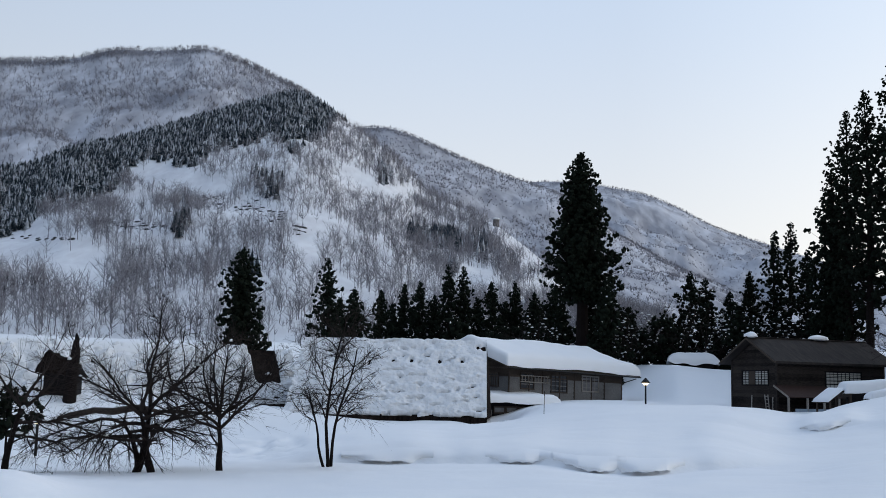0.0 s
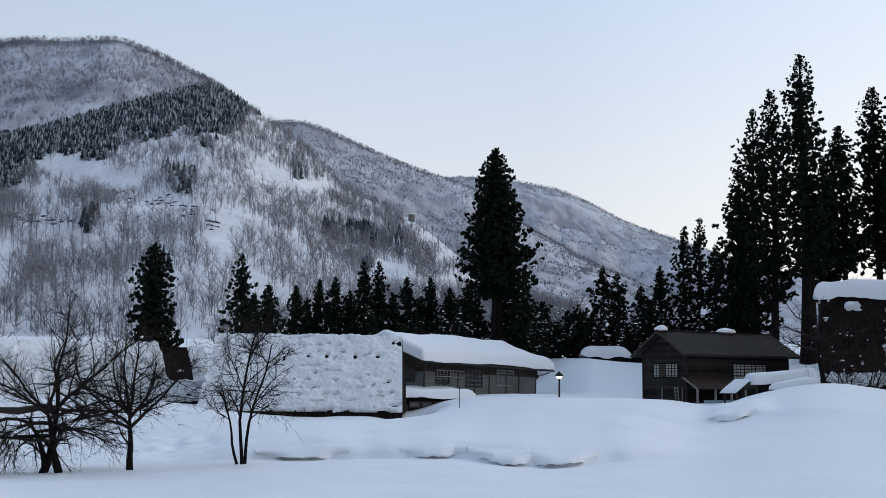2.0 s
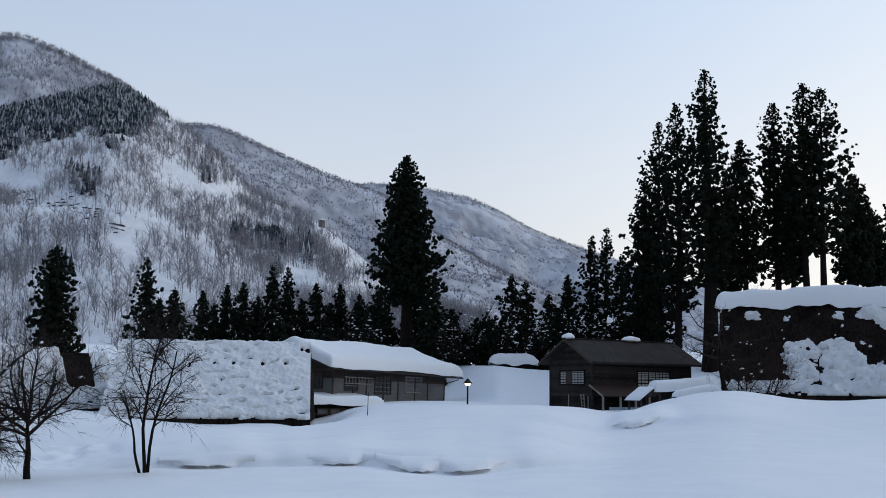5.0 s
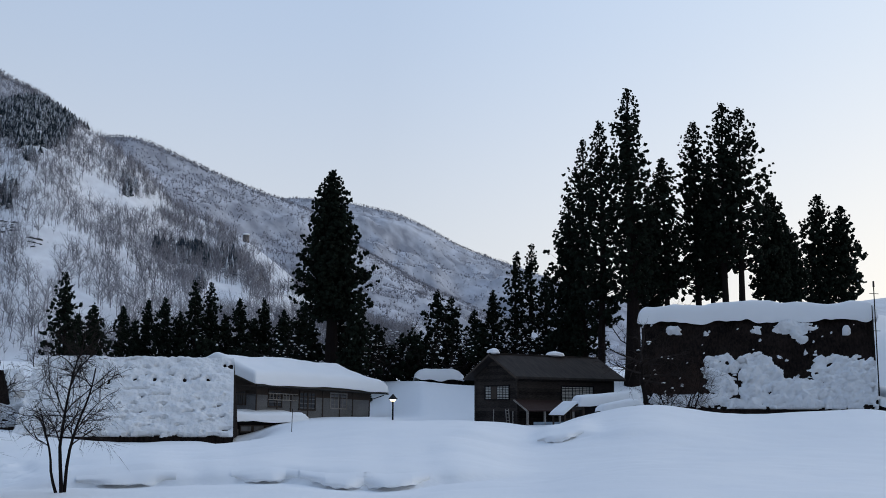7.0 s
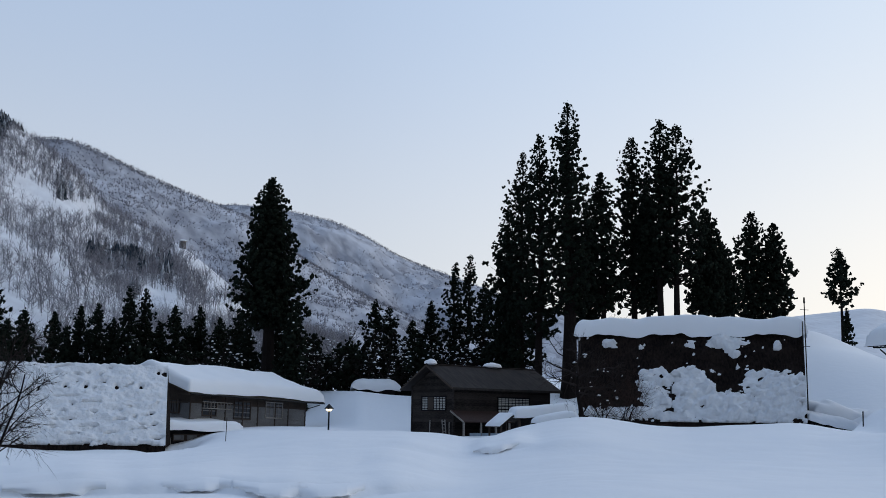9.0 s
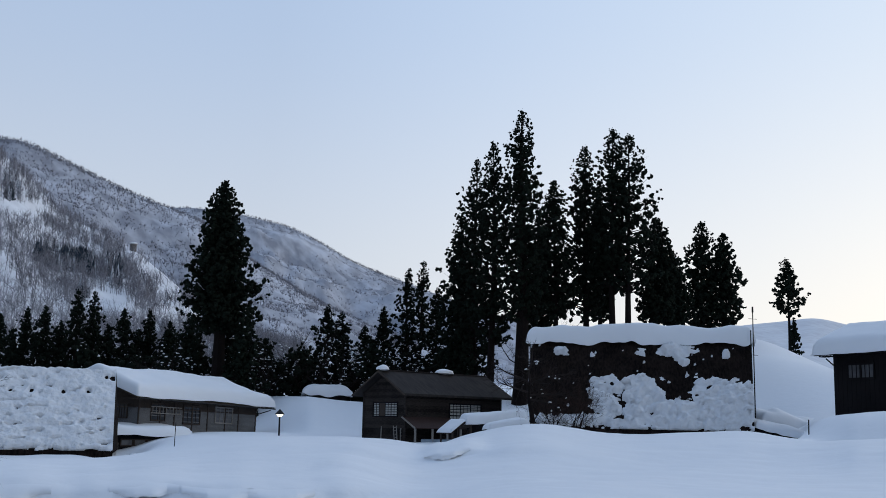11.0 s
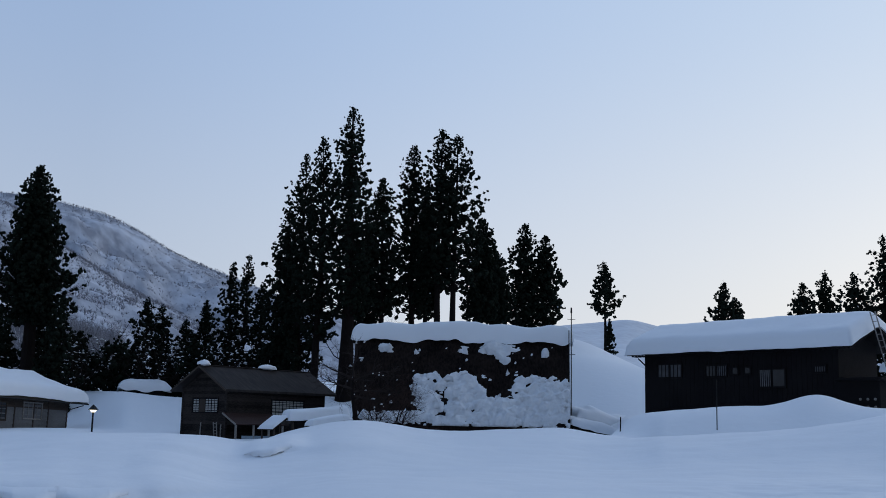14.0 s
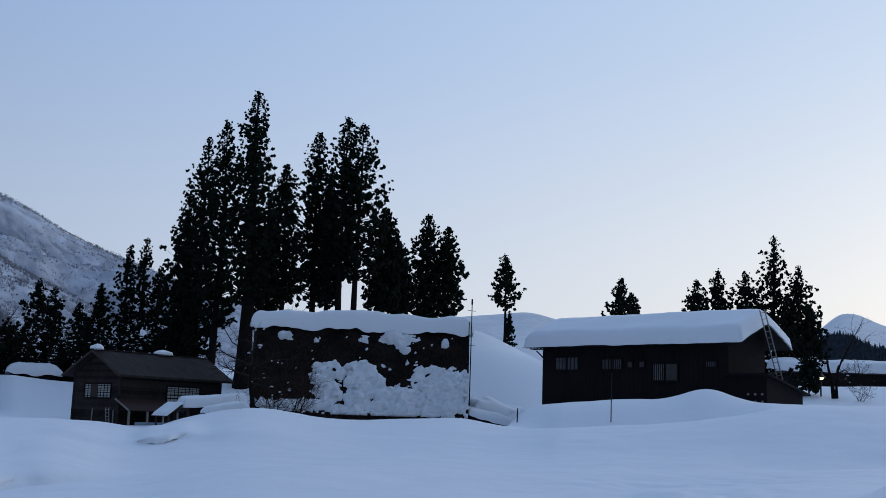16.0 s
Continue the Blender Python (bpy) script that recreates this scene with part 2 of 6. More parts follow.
BACK = np.array([4, 4, 4, 3.5, 3.5, 4.0, 4.2, 3.45, 3.7, 4.2, 4.4, 5, 6.5, 6.5, 5.5, 5.5, 5.2, 5.2, 5.2])
def bank_foot(b):
    """How far off the foot of the near bank lies."""
    return np.interp(b, [-9, -4, -1, 3.5, 5.5, 7.5, 9, 12, 15, 19], [33.5, 32.4, 32.0, 31.0, 30.8, 29.2, 29.0, 28.8, 29.6, 31]) + 0.12 * wobble(b * 0.9, b * 0, 61, 3)


def bank_high(b):
    return 0.44 * smooth01((b + 9) / 5) * smooth01((19 - b) / 6) * (1 + 0.22 * wobble(b * 0.5, b * 0, 62, 3))


def bank_curve(x):
    """Rounded brow of the bank: steep at its foot, level at its top."""
    return np.sqrt(np.clip(1 - (1 - np.clip(x, 0, 1)) ** 2, 0, 1))


def ground_z(x, y):
    x, y = np.asarray(x, float), np.asarray(y, float)
    r, b = np.hypot(x, y), np.degrees(np.arctan2(x, y))

    def knot(v):
        out = 0
        for d in (-1.2, -0.6, 0, 0.6, 1.2):
            out = out + np.interp(b + d, B_KNOTS, v) / 5
        return out

    dip, crest, pad, rear = knot(DIP), knot(CREST), knot(PAD), knot(BACK)
    z = dip * smooth01((r - 6) / 24)
    z = z + (crest - dip) * smooth01((r - 33) / np.interp(b, [36, 40], [21, 13]))
    z = z + (pad - crest) * smooth01((r - np.interp(b, [36, 40], [56, 49])) / 7)
    z = z + (rear - pad) * smooth01((r - np.interp(b, [9, 12.5], [82, 71])) / 17)
    z = z + (12 - rear) * smooth01((r - 110) / 180)
    z = z + 4.0 * np.exp(-((b - 34.5) / 4.2) ** 2 - ((r - 104) / 15) ** 2)
    z = z + 0.6 * np.exp(-((b - 47.6) / 1.6) ** 2 - ((r - 56) / 2.6) ** 2)
    z = z - 0.8 * np.exp(-((b - 3.2) / 1.5) ** 2 - ((r - 62.5) / 4.5) ** 2)
    z = z - 0.3 * np.exp(-((b - 19.0) / 1.2) ** 2 - ((r - 57) / 6) ** 2)
    z = z - 1.5 * np.exp(-((b - 37.0) / 1.0) ** 2 - ((r - 63) / 6) ** 2)
    z = z - 0.3 * np.exp(-((b + 1.5) / 4.5) ** 2 - ((r - 58) / 4) ** 2)
    # valley behind the bank before the black house, and drifts beside the lookout
    z = z - 0.75 * smooth01((b - 37.5) / 2) * smooth01((51 - b) / 2.5) * np.exp(-((r - 50.3) / 2.4) ** 2)
    z = z + 1.5 * np.exp(-((b - 61) / 6.5) ** 2 - ((r - 15) / 5) ** 2)
    z = z + 0.6 * np.exp(-((b + 21.5) / 3.2) ** 2 - ((r - 24) / 4) ** 2)
    z = z + 0.3 * smooth01((b - 18.0) / 1.2) * smooth01((22.0 - b) / 1.5) * bank_curve((r - 41.6) / 1.6) * smooth01((50 - r) / 6)
    # soft ledge along the middle of the slope before the cabin
    z = z + 0.16 * smooth01((b - 13.5) / 2) * smooth01((27 - b) / 4) * smooth01((r - 40.5 - 0.5 * wobble(b * 0.8, b * 0, 65, 2)) / 1.6) * smooth01((50 - r) / 8)
    near = np.exp(-(r / 120) ** 2)
    z = z + near * smooth01((r - 4) / 12) * (0.15 * wobble(x * 0.13, y * 0.2, 3, 3) + 0.018 * wobble(x * 2.1, y * 2.1, 5, 2))
    z = z + 0.07 * smooth01((r - 8) / 8) * smooth01((60 - r) / 20) * wobble(x * 0.3, y * 0.45, 15, 2)
    z = z + 0.035 * smooth01((r - 5) / 6) * smooth01((60 - r) / 20) * wobble(x * 0.7, y * 0.9, 6, 3)
    trod = np.exp(-((b + 8.5) / 3) ** 2 - ((r - 43) / 6) ** 2) * 0.09 + np.exp(-((b - 47) / 6) ** 2 - ((r - 21) / 8) ** 2) * 0.06
    z = z + trod * wobble(x * 4.5, y * 3.5, 12, 2)
    z = z + smooth01((r - 100) / 200) * 1.5 * wobble(x * 0.02, y * 0.02, 9, 3)
    foot, high = bank_foot(b), bank_high(b)
    d = r - foot
    z = z + high * bank_curve(d / 1.9) * smooth01((54 - r) / 16)
    return z


def gz(p):
    return float(ground_z(p[0], p[1]))


def grid_faces(n, m, closed=False):
    i, j = np.meshgrid(np.arange(n - 1), np.arange(m if closed else m - 1), indexing="ij")
    k = (j + 1) % m
    return np.stack([i * m + j, i * m + k, (i + 1) * m + k, (i + 1) * m + j], -1).reshape(-1, 4)


bearings = np.r_[np.arange(-30, 62, 0.28), np.arange(62, 330, 4.0)]
rings = np.r_[0.0, 0.7, np.geomspace(2, 14, 14), np.arange(15, 26, 0.35), np.arange(26, 35, 0.16), np.arange(35, 45, 0.2), np.arange(45, 76, 0.35), np.arange(76, 130, 1.5), np.geomspace(131, 4500, 36)]
rr, bb = np.meshgrid(rings, np.radians(bearings), indexing="ij")
gx, gy = rr * np.sin(bb), rr * np.cos(bb)
ground = mesh_part("ground", soup("ground", np.stack([gx, gy, ground_z(gx, gy)], -1).reshape(-1, 3), grid_faces(len(rings), len(bearings), True)[:, ::-1]), SNOW, smooth=True)
tagged(ground, "deep soft snow covering rolling ground", "snow", kind="structure")


# ---- mountains ----
class Slope:
    """A mountain side that climbs from its foot to a ridge line."""

    def __init__(self, bearings, rises, foot, ridge, rough, seed, foot_z=8.0):
        self.b, self.rises, self.foot, self.ridge, self.rough, self.seed, self.foot_z = bearings, rises, foot, ridge, rough, seed, foot_z

    def top(self, b):
        return sum(np.interp(b + d, self.b, self.rises) for d in (-0.5, -0.25, 0, 0.25, 0.5)) / 5

    def at(self, b, s):
        """Places at bearing b and share s of the climb (over 1: behind the ridge)."""
        b, s = np.broadcast_arrays(np.asarray(b, float), np.asarray(s, float))
        far = np.interp(b, self.b, self.ridge)
        r = self.foot + (far - self.foot) * s
        high = EYE + far * np.tan(np.radians(self.top(b)))
        x, y = r * np.sin(np.radians(b)), r * np.cos(np.radians(b))
        up = np.where(s <= 1, np.sign(s) * np.abs(s) ** 1.12, 1 - 0.8 * (s - 1))
        z = self.foot_z + (high - self.foot_z) * up
        fold = self.rough * np.sin(np.clip(s, 0, 1) * math.pi) ** 0.8
        z = z + fold * (wobble(x * 0.012, y * 0.012, self.seed, 4) * 0.8)
        z = z + fold * 0.35 * wobble(x * 0.05, y * 0.05, self.seed + 1, 3)
        return np.stack([x, y, z], -1)

    def build(self, name, label, b0, b1, step, rows, mat=None):
        b = np.arange(b0, b1, step)
        s = np.r_[np.linspace(-0.05, 1, rows), 1.1, 1.4]
        ss, bb = np.meshgrid(s, b, indexing="ij")
        ob = mesh_part(name, soup(name, self.at(bb, ss).reshape(-1, 3), grid_faces(len(s), len(b))[:, ::-1]), mat or SLOPE, smooth=True)
        return tagged(ob, label, "mountain", kind="structure")


FRONT = Slope([-30, -22.5, -20.9, -19.1, -16.4, -13.3, -10.1, -7.8, -6.5, -4.3, -2.5, -0.6, 1.5, 3.1, 5.5, 7.0, 9, 13, 20],
              [9.2, 10.2, 10.5, 11.6, 12.3, 13.5, 14.6, 15.4, 14.8, 13.4, 12.2, 10.3, 9.3, 8.7, 6.9, 5.4, 4.2, 3.0, 2.4],
              230, [640, 680, 690, 700, 740, 800, 860, 900, 900, 880, 840, 780, 720, 660, 600, 540, 480, 420, 400], 6, 21)
PEAK = Slope([-35, -30, -22.9, -21.3, -19.4, -17.5, -15, -12.6, -10.8, -9, -7.4, -5, 0],
             [14, 14.8, 15.5, 15.65, 15.95, 16.65, 16.85, 17.2, 16.75, 16.0, 15.4, 13.5, 11], 700, [1350] * 13, 12, 22, 60)
SECOND = Slope([-8, -4.3, -2.8, -1.3, 0.6, 2.7, 4.6, 6.7, 9, 12, 16, 24],
               [13.2, 13.6, 13.7, 13.2, 12.4, 11.6, 10.95, 10.3, 8.5, 6.8, 5.0, 3.5], 620, [1500] * 12, 14, 23, 20)
THIRD = Slope([0, 4, 6.1, 7.9, 11, 12.8, 14.6, 17.2, 20, 24, 30, 36],
              [10.6, 10.9, 11.0, 10.9, 10.3, 9.5, 8.45, 7.6, 6.6, 5.4, 4.6, 4.2], 900, [2200] * 12, 30, 24, 20)
RIGHT = Slope([28, 33, 35.5, 36.7, 38.4, 39.6, 42, 46, 50, 52.8, 53.7, 54.5, 55.2, 56.2, 60, 66],
              [4.4, 5.2, 5.5, 5.6, 5.8, 5.5, 4.8, 4.4, 4.4, 4.7, 5.7, 6.0, 5.7, 5.2, 4.5, 4.0], 420, [900] * 16, 8, 25, 14)
FRONT.build("mountain_front", "steep snowy mountainside with bare woods and clearings", -30, 18, 0.12, 90)
PEAK.build("mountain_peak", "higher wooded snowy summit behind the near slope", -34, -1, 0.2, 50, FAR_SLOPE)
SECOND.build("mountain_ridge", "long wooded snowy ridge behind the near slope", -7, 23, 0.2, 50, FAR_SLOPE)
THIRD.build("mountain_far_ridge", "far snowy wooded ridge in dim light", 1, 35, 0.25, 45, FAR_SLOPE)
RIGHT.build("mountain_low", "low smooth snowy hills beyond the village", 28, 65, 0.2, 40)


# ---- snow that lies on things ----
def spaced(n):
    t = np.linspace(0, 1, n)
    return 0.5 * t + 0.5 * (0.5 - 0.5 * np.cos(math.pi * t))


def snow_cover(surface, size, thick, edge=0.35, lump=0.12, seed=1, res=0.3, droop=0.0, material=None):
    """A closed blanket of snow with rounded rims over surface(u, v), which gives places for u and v from 0 to 1."""
    n, m = max(6, int(size[0] / res)), max(8, int(size[1] / res))
    u, v = np.meshgrid(spaced(n), spaced(m), indexing="ij")
    p = np.asarray(surface(u, v))
    d = np.minimum(np.minimum(u, 1 - u) * size[0], np.minimum(v, 1 - v) * size[1])
    e = np.sqrt(1 - (1 - np.clip(d / edge, 0, 1)) ** 2)
    top, low = p.copy(), p.copy()
    top[..., 2] += thick * e * (1 + lump * wobble(p[..., 0] * 1.1, p[..., 1] * 1.1 + p[..., 2], seed, 3))
    sag = droop * (0.5 + 0.5 * wobble(p[..., 0] * 1.7, p[..., 1] * 1.7, seed + 5, 3)) * (1 - np.clip(d / edge, 0, 1))
    top[..., 2] -= sag
    low[..., 2] -= 0.012 + sag
    f = grid_faces(n, m)
    verts = np.concatenate([top.reshape(-1, 3), low.reshape(-1, 3)])
    return soup("snow", verts, np.concatenate([f, f[:, ::-1] + n * m]))


def plane(o, u, v):
    o, u, v = np.array(o, float), np.array(u, float), np.array(v, float)
    return lambda a, b: o + a[..., None] * u + b[..., None] * v


def snow_patches(surface, size, value, thick, normal, res=0.11, seed=1, rough=1.0):
    """Snow that still lies on a slope wherever value(x, y) is above nought; x, y in metres along and up the slope."""
    n, m = int(size[0] / res), int(size[1] / res)
    u, v = np.meshgrid(np.linspace(0, 1, n), np.linspace(0, 1, m), indexing="ij")
    p = np.asarray(surface(u, v))
    x, y = u * size[0], v * size[1]
    k = value(x, y)
    t = thick * np.sqrt(np.clip(k, 0, 1)) * (1 + rough * (0.4 * wobble(x * 1.9, y * 1.9, seed, 3) + 0.5 * wobble(x * 5.0, y * 7, seed + 2, 3) + 0.22 * wobble(x * 13.0, y * 17, seed + 4, 2))) - 0.03 * (k <= 0)
    q = p + t[..., None] * np.array(normal)
    f = grid_faces(n, m)
    keep = (k.reshape(-1)[f] > 0).any(1)
    f = f[keep]
    used, inverse = np.unique(f, return_inverse=True)
    return soup("snow", q.reshape(-1, 3)[used], inverse.reshape(f.shape))


def blob(rx, ry, rz, seed, sub=2):
    """A rounded lump of snow with a flat underside."""
    bm = bmesh.new()
    bmesh.ops.create_icosphere(bm, subdivisions=sub, radius=1)
    for v in bm.verts:
        k = 1 + 0.16 * noise.noise(v.co * 1.7 + Vector((seed * 3.1, 0, 0)))
        v.co = Vector((v.co.x * rx * k, v.co.y * ry * k, (v.co.z if v.co.z > 0 else v.co.z * 0.35) * rz * k))
    return bm


# ---- houses ----
def boards(lo, hi, axis, face, high=0.2, lap=0.02, bm=None):
    """Lapped level boards on a wall from lo to hi along axis 0 or 1; face is the wall's outer place on the other axis, out its side."""
    bm = bm or bmesh.new()
    (a0, z0), (a1, z1), (p, out) = lo, hi, face
    z = z0
    while z < z1 - 1e-3:
        t = min(z + high, z1)
        q = [(p, z), (p + out * (lap + 0.035), z), (p + out * 0.012, t), (p, t)]
        ring = []
        for a in (a0, a1):
            ring.append([bm.verts.new((a, s, zz) if axis == 0 else (s, a, zz)) for s, zz in q])
        for i in range(4):
            bm.faces.new((ring[0][i], ring[0][(i + 1) % 4], ring[1][(i + 1) % 4], ring[1][i]))
        bm.faces.new(ring[0])
        bm.faces.new(ring[1][::-1])
        z = t
    bmesh.ops.recalc_face_normals(bm, faces=bm.faces)
    return bm


def window(parent, axis, face, a0, a1, z0, z1, cols, rows, pane_mat, frame_mat, split=1, shut=(), label="", bar=0.03):
    """A window set on a wall: frame, sashes of panes behind bars. axis: the wall's run; face: (place, outward sign)."""
    p, out = face

    def put(bm, u0, u1, w0, w1, d0, d1):
        lo, hi = sorted((p + out * d0, p + out * d1))
        return add_box(bm, (u0, lo, w0), (u1, hi, w1)) if axis == 0 else add_box(bm, (lo, u0, w0), (hi, u1, w1))

    fr = bmesh.new()
    t = 0.06
    put(fr, a0 - t, a1 + t, z1, z1 + t, 0, 0.09)
    put(fr, a0 - t, a1 + t, z0 - t, z0, 0, 0.11)
    put(fr, a0 - t, a0, z0, z1, 0, 0.09)
    put(fr, a1, a1 + t, z0, z1, 0, 0.09)
    win = part("window", fr, frame_mat, parent, label)
    wide = (a1 - a0) / split
    for k in range(split):
        s0, s1 = a0 + k * wide, a0 + (k + 1) * wide
        if k in shut:
            part("shutter_board", put(bmesh.new(), s0 + 0.01, s1 - 0.01, z0 + 0.01, z1 - 0.01, 0.03, 0.06), BROWN, win, "brown wooden shutter board")
            continue
        part("pane", put(bmesh.new(), s0 + 0.01, s1 - 0.01, z0 + 0.01, z1 - 0.01, 0.03, 0.045), pane_mat, win)
        gr = bmesh.new()
        for i in range(cols + 1):
            u = s0 + (s1 - s0) * i / cols
            w = bar * (1.6 if i in (0, cols) else 0.8)
            put(gr, max(s0, u - w / 2), min(s1, u + w / 2), z0, z1, 0.048, 0.07)
        for j in range(rows + 1):
            zz = z0 + (z1 - z0) * j / rows
            w = bar * (1.6 if j in (0, rows) else 0.8)
            put(gr, s0, s1, max(z0, zz - w / 2), min(z1, zz + w / 2), 0.049, 0.069)
        part("lattice", gr, frame_mat, win)
    return win


def ladder(name, length, rungs, label, m, mat, wide=0.35):
    ob = thing(name, label, "ladder", m)
    for sx in (0, wide):
        part("side_rail", beam((sx, 0, 0), (sx, 0, length), 0.06, 0.035), mat, ob)
    for k in range(rungs):
        z = length * (k + 0.5) / rungs
        part("rung", beam((0, 0, z), (wide, 0, z), 0.035), mat, ob)
    return ob


def roof_sheet(u0, u1, prof, thick, bm=None):
    """A gable roof along x from u0 to u1: prof is (y, z) of eave, ridge, eave."""
    (ya, za), (yr, zr), (yb, zb) = prof
    low = [(ya, za), (yr, zr), (yb, zb), (yb, zb - thick), (yr, zr - thick), (ya, za - thick)]
    bm = bm or bmesh.new()
    a = [bm.verts.new((u0, y, z)) for y, z in low]
    b = [bm.verts.new((u1, y, z)) for y, z in low]
    for i in range(6):
        bm.faces.new((a[i], a[(i + 1) % 6], b[(i + 1) % 6], b[i]))
    for q in ((0, 1, 4, 5), (1, 2, 3, 4)):
        bm.faces.new([a[i] for i in q])
        bm.faces.new([b[i] for i in q][::-1])
    bmesh.ops.recalc_face_normals(bm, faces=bm.faces)
    return bm


def gable_wall(x, y0, y1, z0, ze, zr, t, bm=None):
    """A gable wall across y at x, thickness t towards +x."""
    ym = (y0 + y1) / 2
    bm = bm or bmesh.new()
    ring = [[bm.verts.new((xx, y, z)) for y, z in ((y0, z0), (y1, z0), (y1, ze), (ym, zr), (y0, ze))] for xx in (x, x + t)]
    for i in range(5):
        bm.faces.new((ring[0][i], ring[0][(i + 1) % 5], ring[1][(i + 1) % 5], ring[1][i]))
    bm.faces.new(ring[0][::-1])
    bm.faces.new(ring[1])
    bmesh.ops.recalc_face_normals(bm, faces=bm.faces)
    return bm


def gable_boards(x, out, y0, y1, z0, ze, zr, high=0.2):
    bm = bmesh.new()
    ym = (y0 + y1) / 2
    z = z0
    while z < zr - 0.08:
        t = min(z + high, zr)
        k = 1.0 if t <= ze else max(0.02, (zr - t) / (zr - ze))
        boards((ym - (ym - y0) * k, z), (ym + (y1 - ym) * k, t), 1, (x, out), high, bm=bm)
        z = t
    return bm


# The two-storey cabin of dark boards
cabin = thing("cabin", "two-storey cabin of dark weathered boards in deep snow", "house", along(spot(17.46, 66, z=0), 68))
L, W, ZE, ZR = 8.0, 4.1, 3.8, 4.95
for x, out in ((0, -1), (L, 1)):
    w = part("gable_wall", gable_wall(x - (0.14 if out > 0 else 0), 0, W, -0.5, ZE, ZR - 0.08, 0.14), WOOD, cabin)
    part("siding", gable_boards(x, out, 0, W, 0.2, ZE, ZR - 0.1), WOOD, w)
for y, out in ((0, -1), (W, 1)):
    w = part("side_wall", box((0.145, min(y, y - out * 0.14), -0.5), (L - 0.145, max(y, y - out * 0.14), ZE)), WOOD, cabin)
    part("siding", boards((0.0, 0.2), (L, ZE), 0, (y, out)), WOOD, w)
for x, y in ((0, 0), (0, W), (L, 0), (L, W)):
    part("corner_post", box((x - 0.07, y - 0.07, -0.5), (x + 0.07, y + 0.07, ZE), 0.01), WOOD, cabin)
slope = (ZR - ZE) / (W / 2)
roof = part("roof", roof_sheet(-0.55, L + 0.65, ((-0.55, ZE - 0.55 * slope + 0.18), (W / 2, ZR + 0.18), (W + 0.55, ZE - 0.55 * slope + 0.18)), 0.14), ROOFING, cabin, "dull dark metal roof, nearly free of snow")
for y0, y1 in ((-0.57, W / 2), (W + 0.57, W / 2)):
    part("bargeboard", beam((-0.57, y0, ZE - 0.57 * slope + 0.1), (-0.57, y1, ZR + 0.1), 0.05, 0.1), BROWN, roof, "thin weathered bargeboard")
part("ridge_cap", beam((-0.58, W / 2, ZR + 0.2), (L + 0.66, W / 2, ZR + 0.2), 0.2, 0.05), ROOFING, roof)
window(cabin, 1, (0, -1), 0.72, 3.05, 2.32, 3.12, 2, 4, SHOJI, DARK, 4, (2,), "window of papered lattice panes with one shutter board")
window(cabin, 0, (0, -1), 3.55, 6.2, 2.0, 3.14, 3, 5, SHOJI, DARK, 3, (), "wide window of papered lattice panes")
bm = bmesh.new()
q = [(0.0, 2.32), (-1.25, 1.66), (-1.25, 1.60), (0.0, 2.26)]
ring = [[bm.verts.new((x, y, z)) for y, z in q] for x in (-0.25, 3.6)]
for i in range(4):
    bm.faces.new((ring[0][i], ring[0][(i + 1) % 4], ring[1][(i + 1) % 4], ring[1][i]))
bm.faces.new(ring[0])
bm.faces.new(ring[1][::-1])
bmesh.ops.recalc_face_normals(bm, faces=bm.faces)
lean = part("porch_roof", bm, RUST, cabin, "rusty red sheet-metal porch roof")
part("bargeboard", beam((-0.27, 0, 2.28), (-0.27, -1.27, 1.62), 0.04, 0.1), PALE_WOOD, lean)
for x in (-0.15, 1.2, 2.4, 3.5):
    part("porch_post", beam((x, -1.15, -0.4), (x, -1.15, 1.66), 0.1), PALE_WOOD, cabin)
part("porch_sheet", box((0.3, -1.2, -0.4), (3.4, -1.16, 0.98)), TARP, cabin, "pale blue sheet closing the porch")
part("door_frame", beam((-0.02, 0.35, 0), (-0.02, 0.35, 1.6), 0.08), PALE_WOOD, cabin)
part("tool_rack", beam((-0.06, 2.25, 0.6), (-0.06, 2.2, 1.7), 0.05), PALE_WOOD, cabin)
for u, dx in ((0.25, 0), (5.35, 0)):
    lump = part("snow_lump", blob(0.42 if u < 1 else 0.75, 0.4, 0.28, u), SNOW, None)
    lump.matrix_basis = along(spot(17.46, 66, z=0), 68) @ Matrix.Translation((u - 0.45, W / 2, ZR + 0.24))
    tagged(lump, "leftover lump of snow on the cabin ridge", "snow", "lumps on the cabin ridge")
lad = ladder("ladder", 1.0, 5, "small wooden ladder leaning on dark boards", along(spot(17.46, 66, z=0.75), 68) @ Matrix.Translation((-0.2, 0.45, 0)) @ Matrix.Rotation(radians(90), 4, "Z") @ Matrix.Rotation(radians(-6), 4, "X"), PALE_WOOD, 0.28)

# small porch with its own gable in front of the cabin
porch = thing("porch", "small gabled wooden porch with a snowy roof", "porch", along(spot(20.25, 63.2, z=0.55), 68))
for x, top in ((-0.8, 1.0), (0.55, 1.2)):
    for y in (-0.4, 0.6):
        part("post", beam((x, y, -0.8), (x, y, top), 0.08), BROWN, porch)
pr = roof_sheet(-0.5, 0.7, ((-0.7, 1.22), (0, 1.52), (1.0, 0.88)), 0.07)
bmesh.ops.rotate(pr, verts=pr.verts, matrix=Matrix.Rotation(radians(90), 3, "Z"))
part("roof", pr, BROWN, porch)
sn = mesh_part("porch_snow", snow_cover(lambda u, v: np.stack([-1.05 + 1.8 * v, -0.55 + 1.3 * u, 1.54 - np.where(1.8 * v > 1.05, (1.8 * v - 1.05) * 0.43, (1.05 - 1.8 * v) * 0.64)], -1), (1.3, 1.8), 0.13, 0.15, seed=4, res=0.12), SNOW, None, smooth=True)
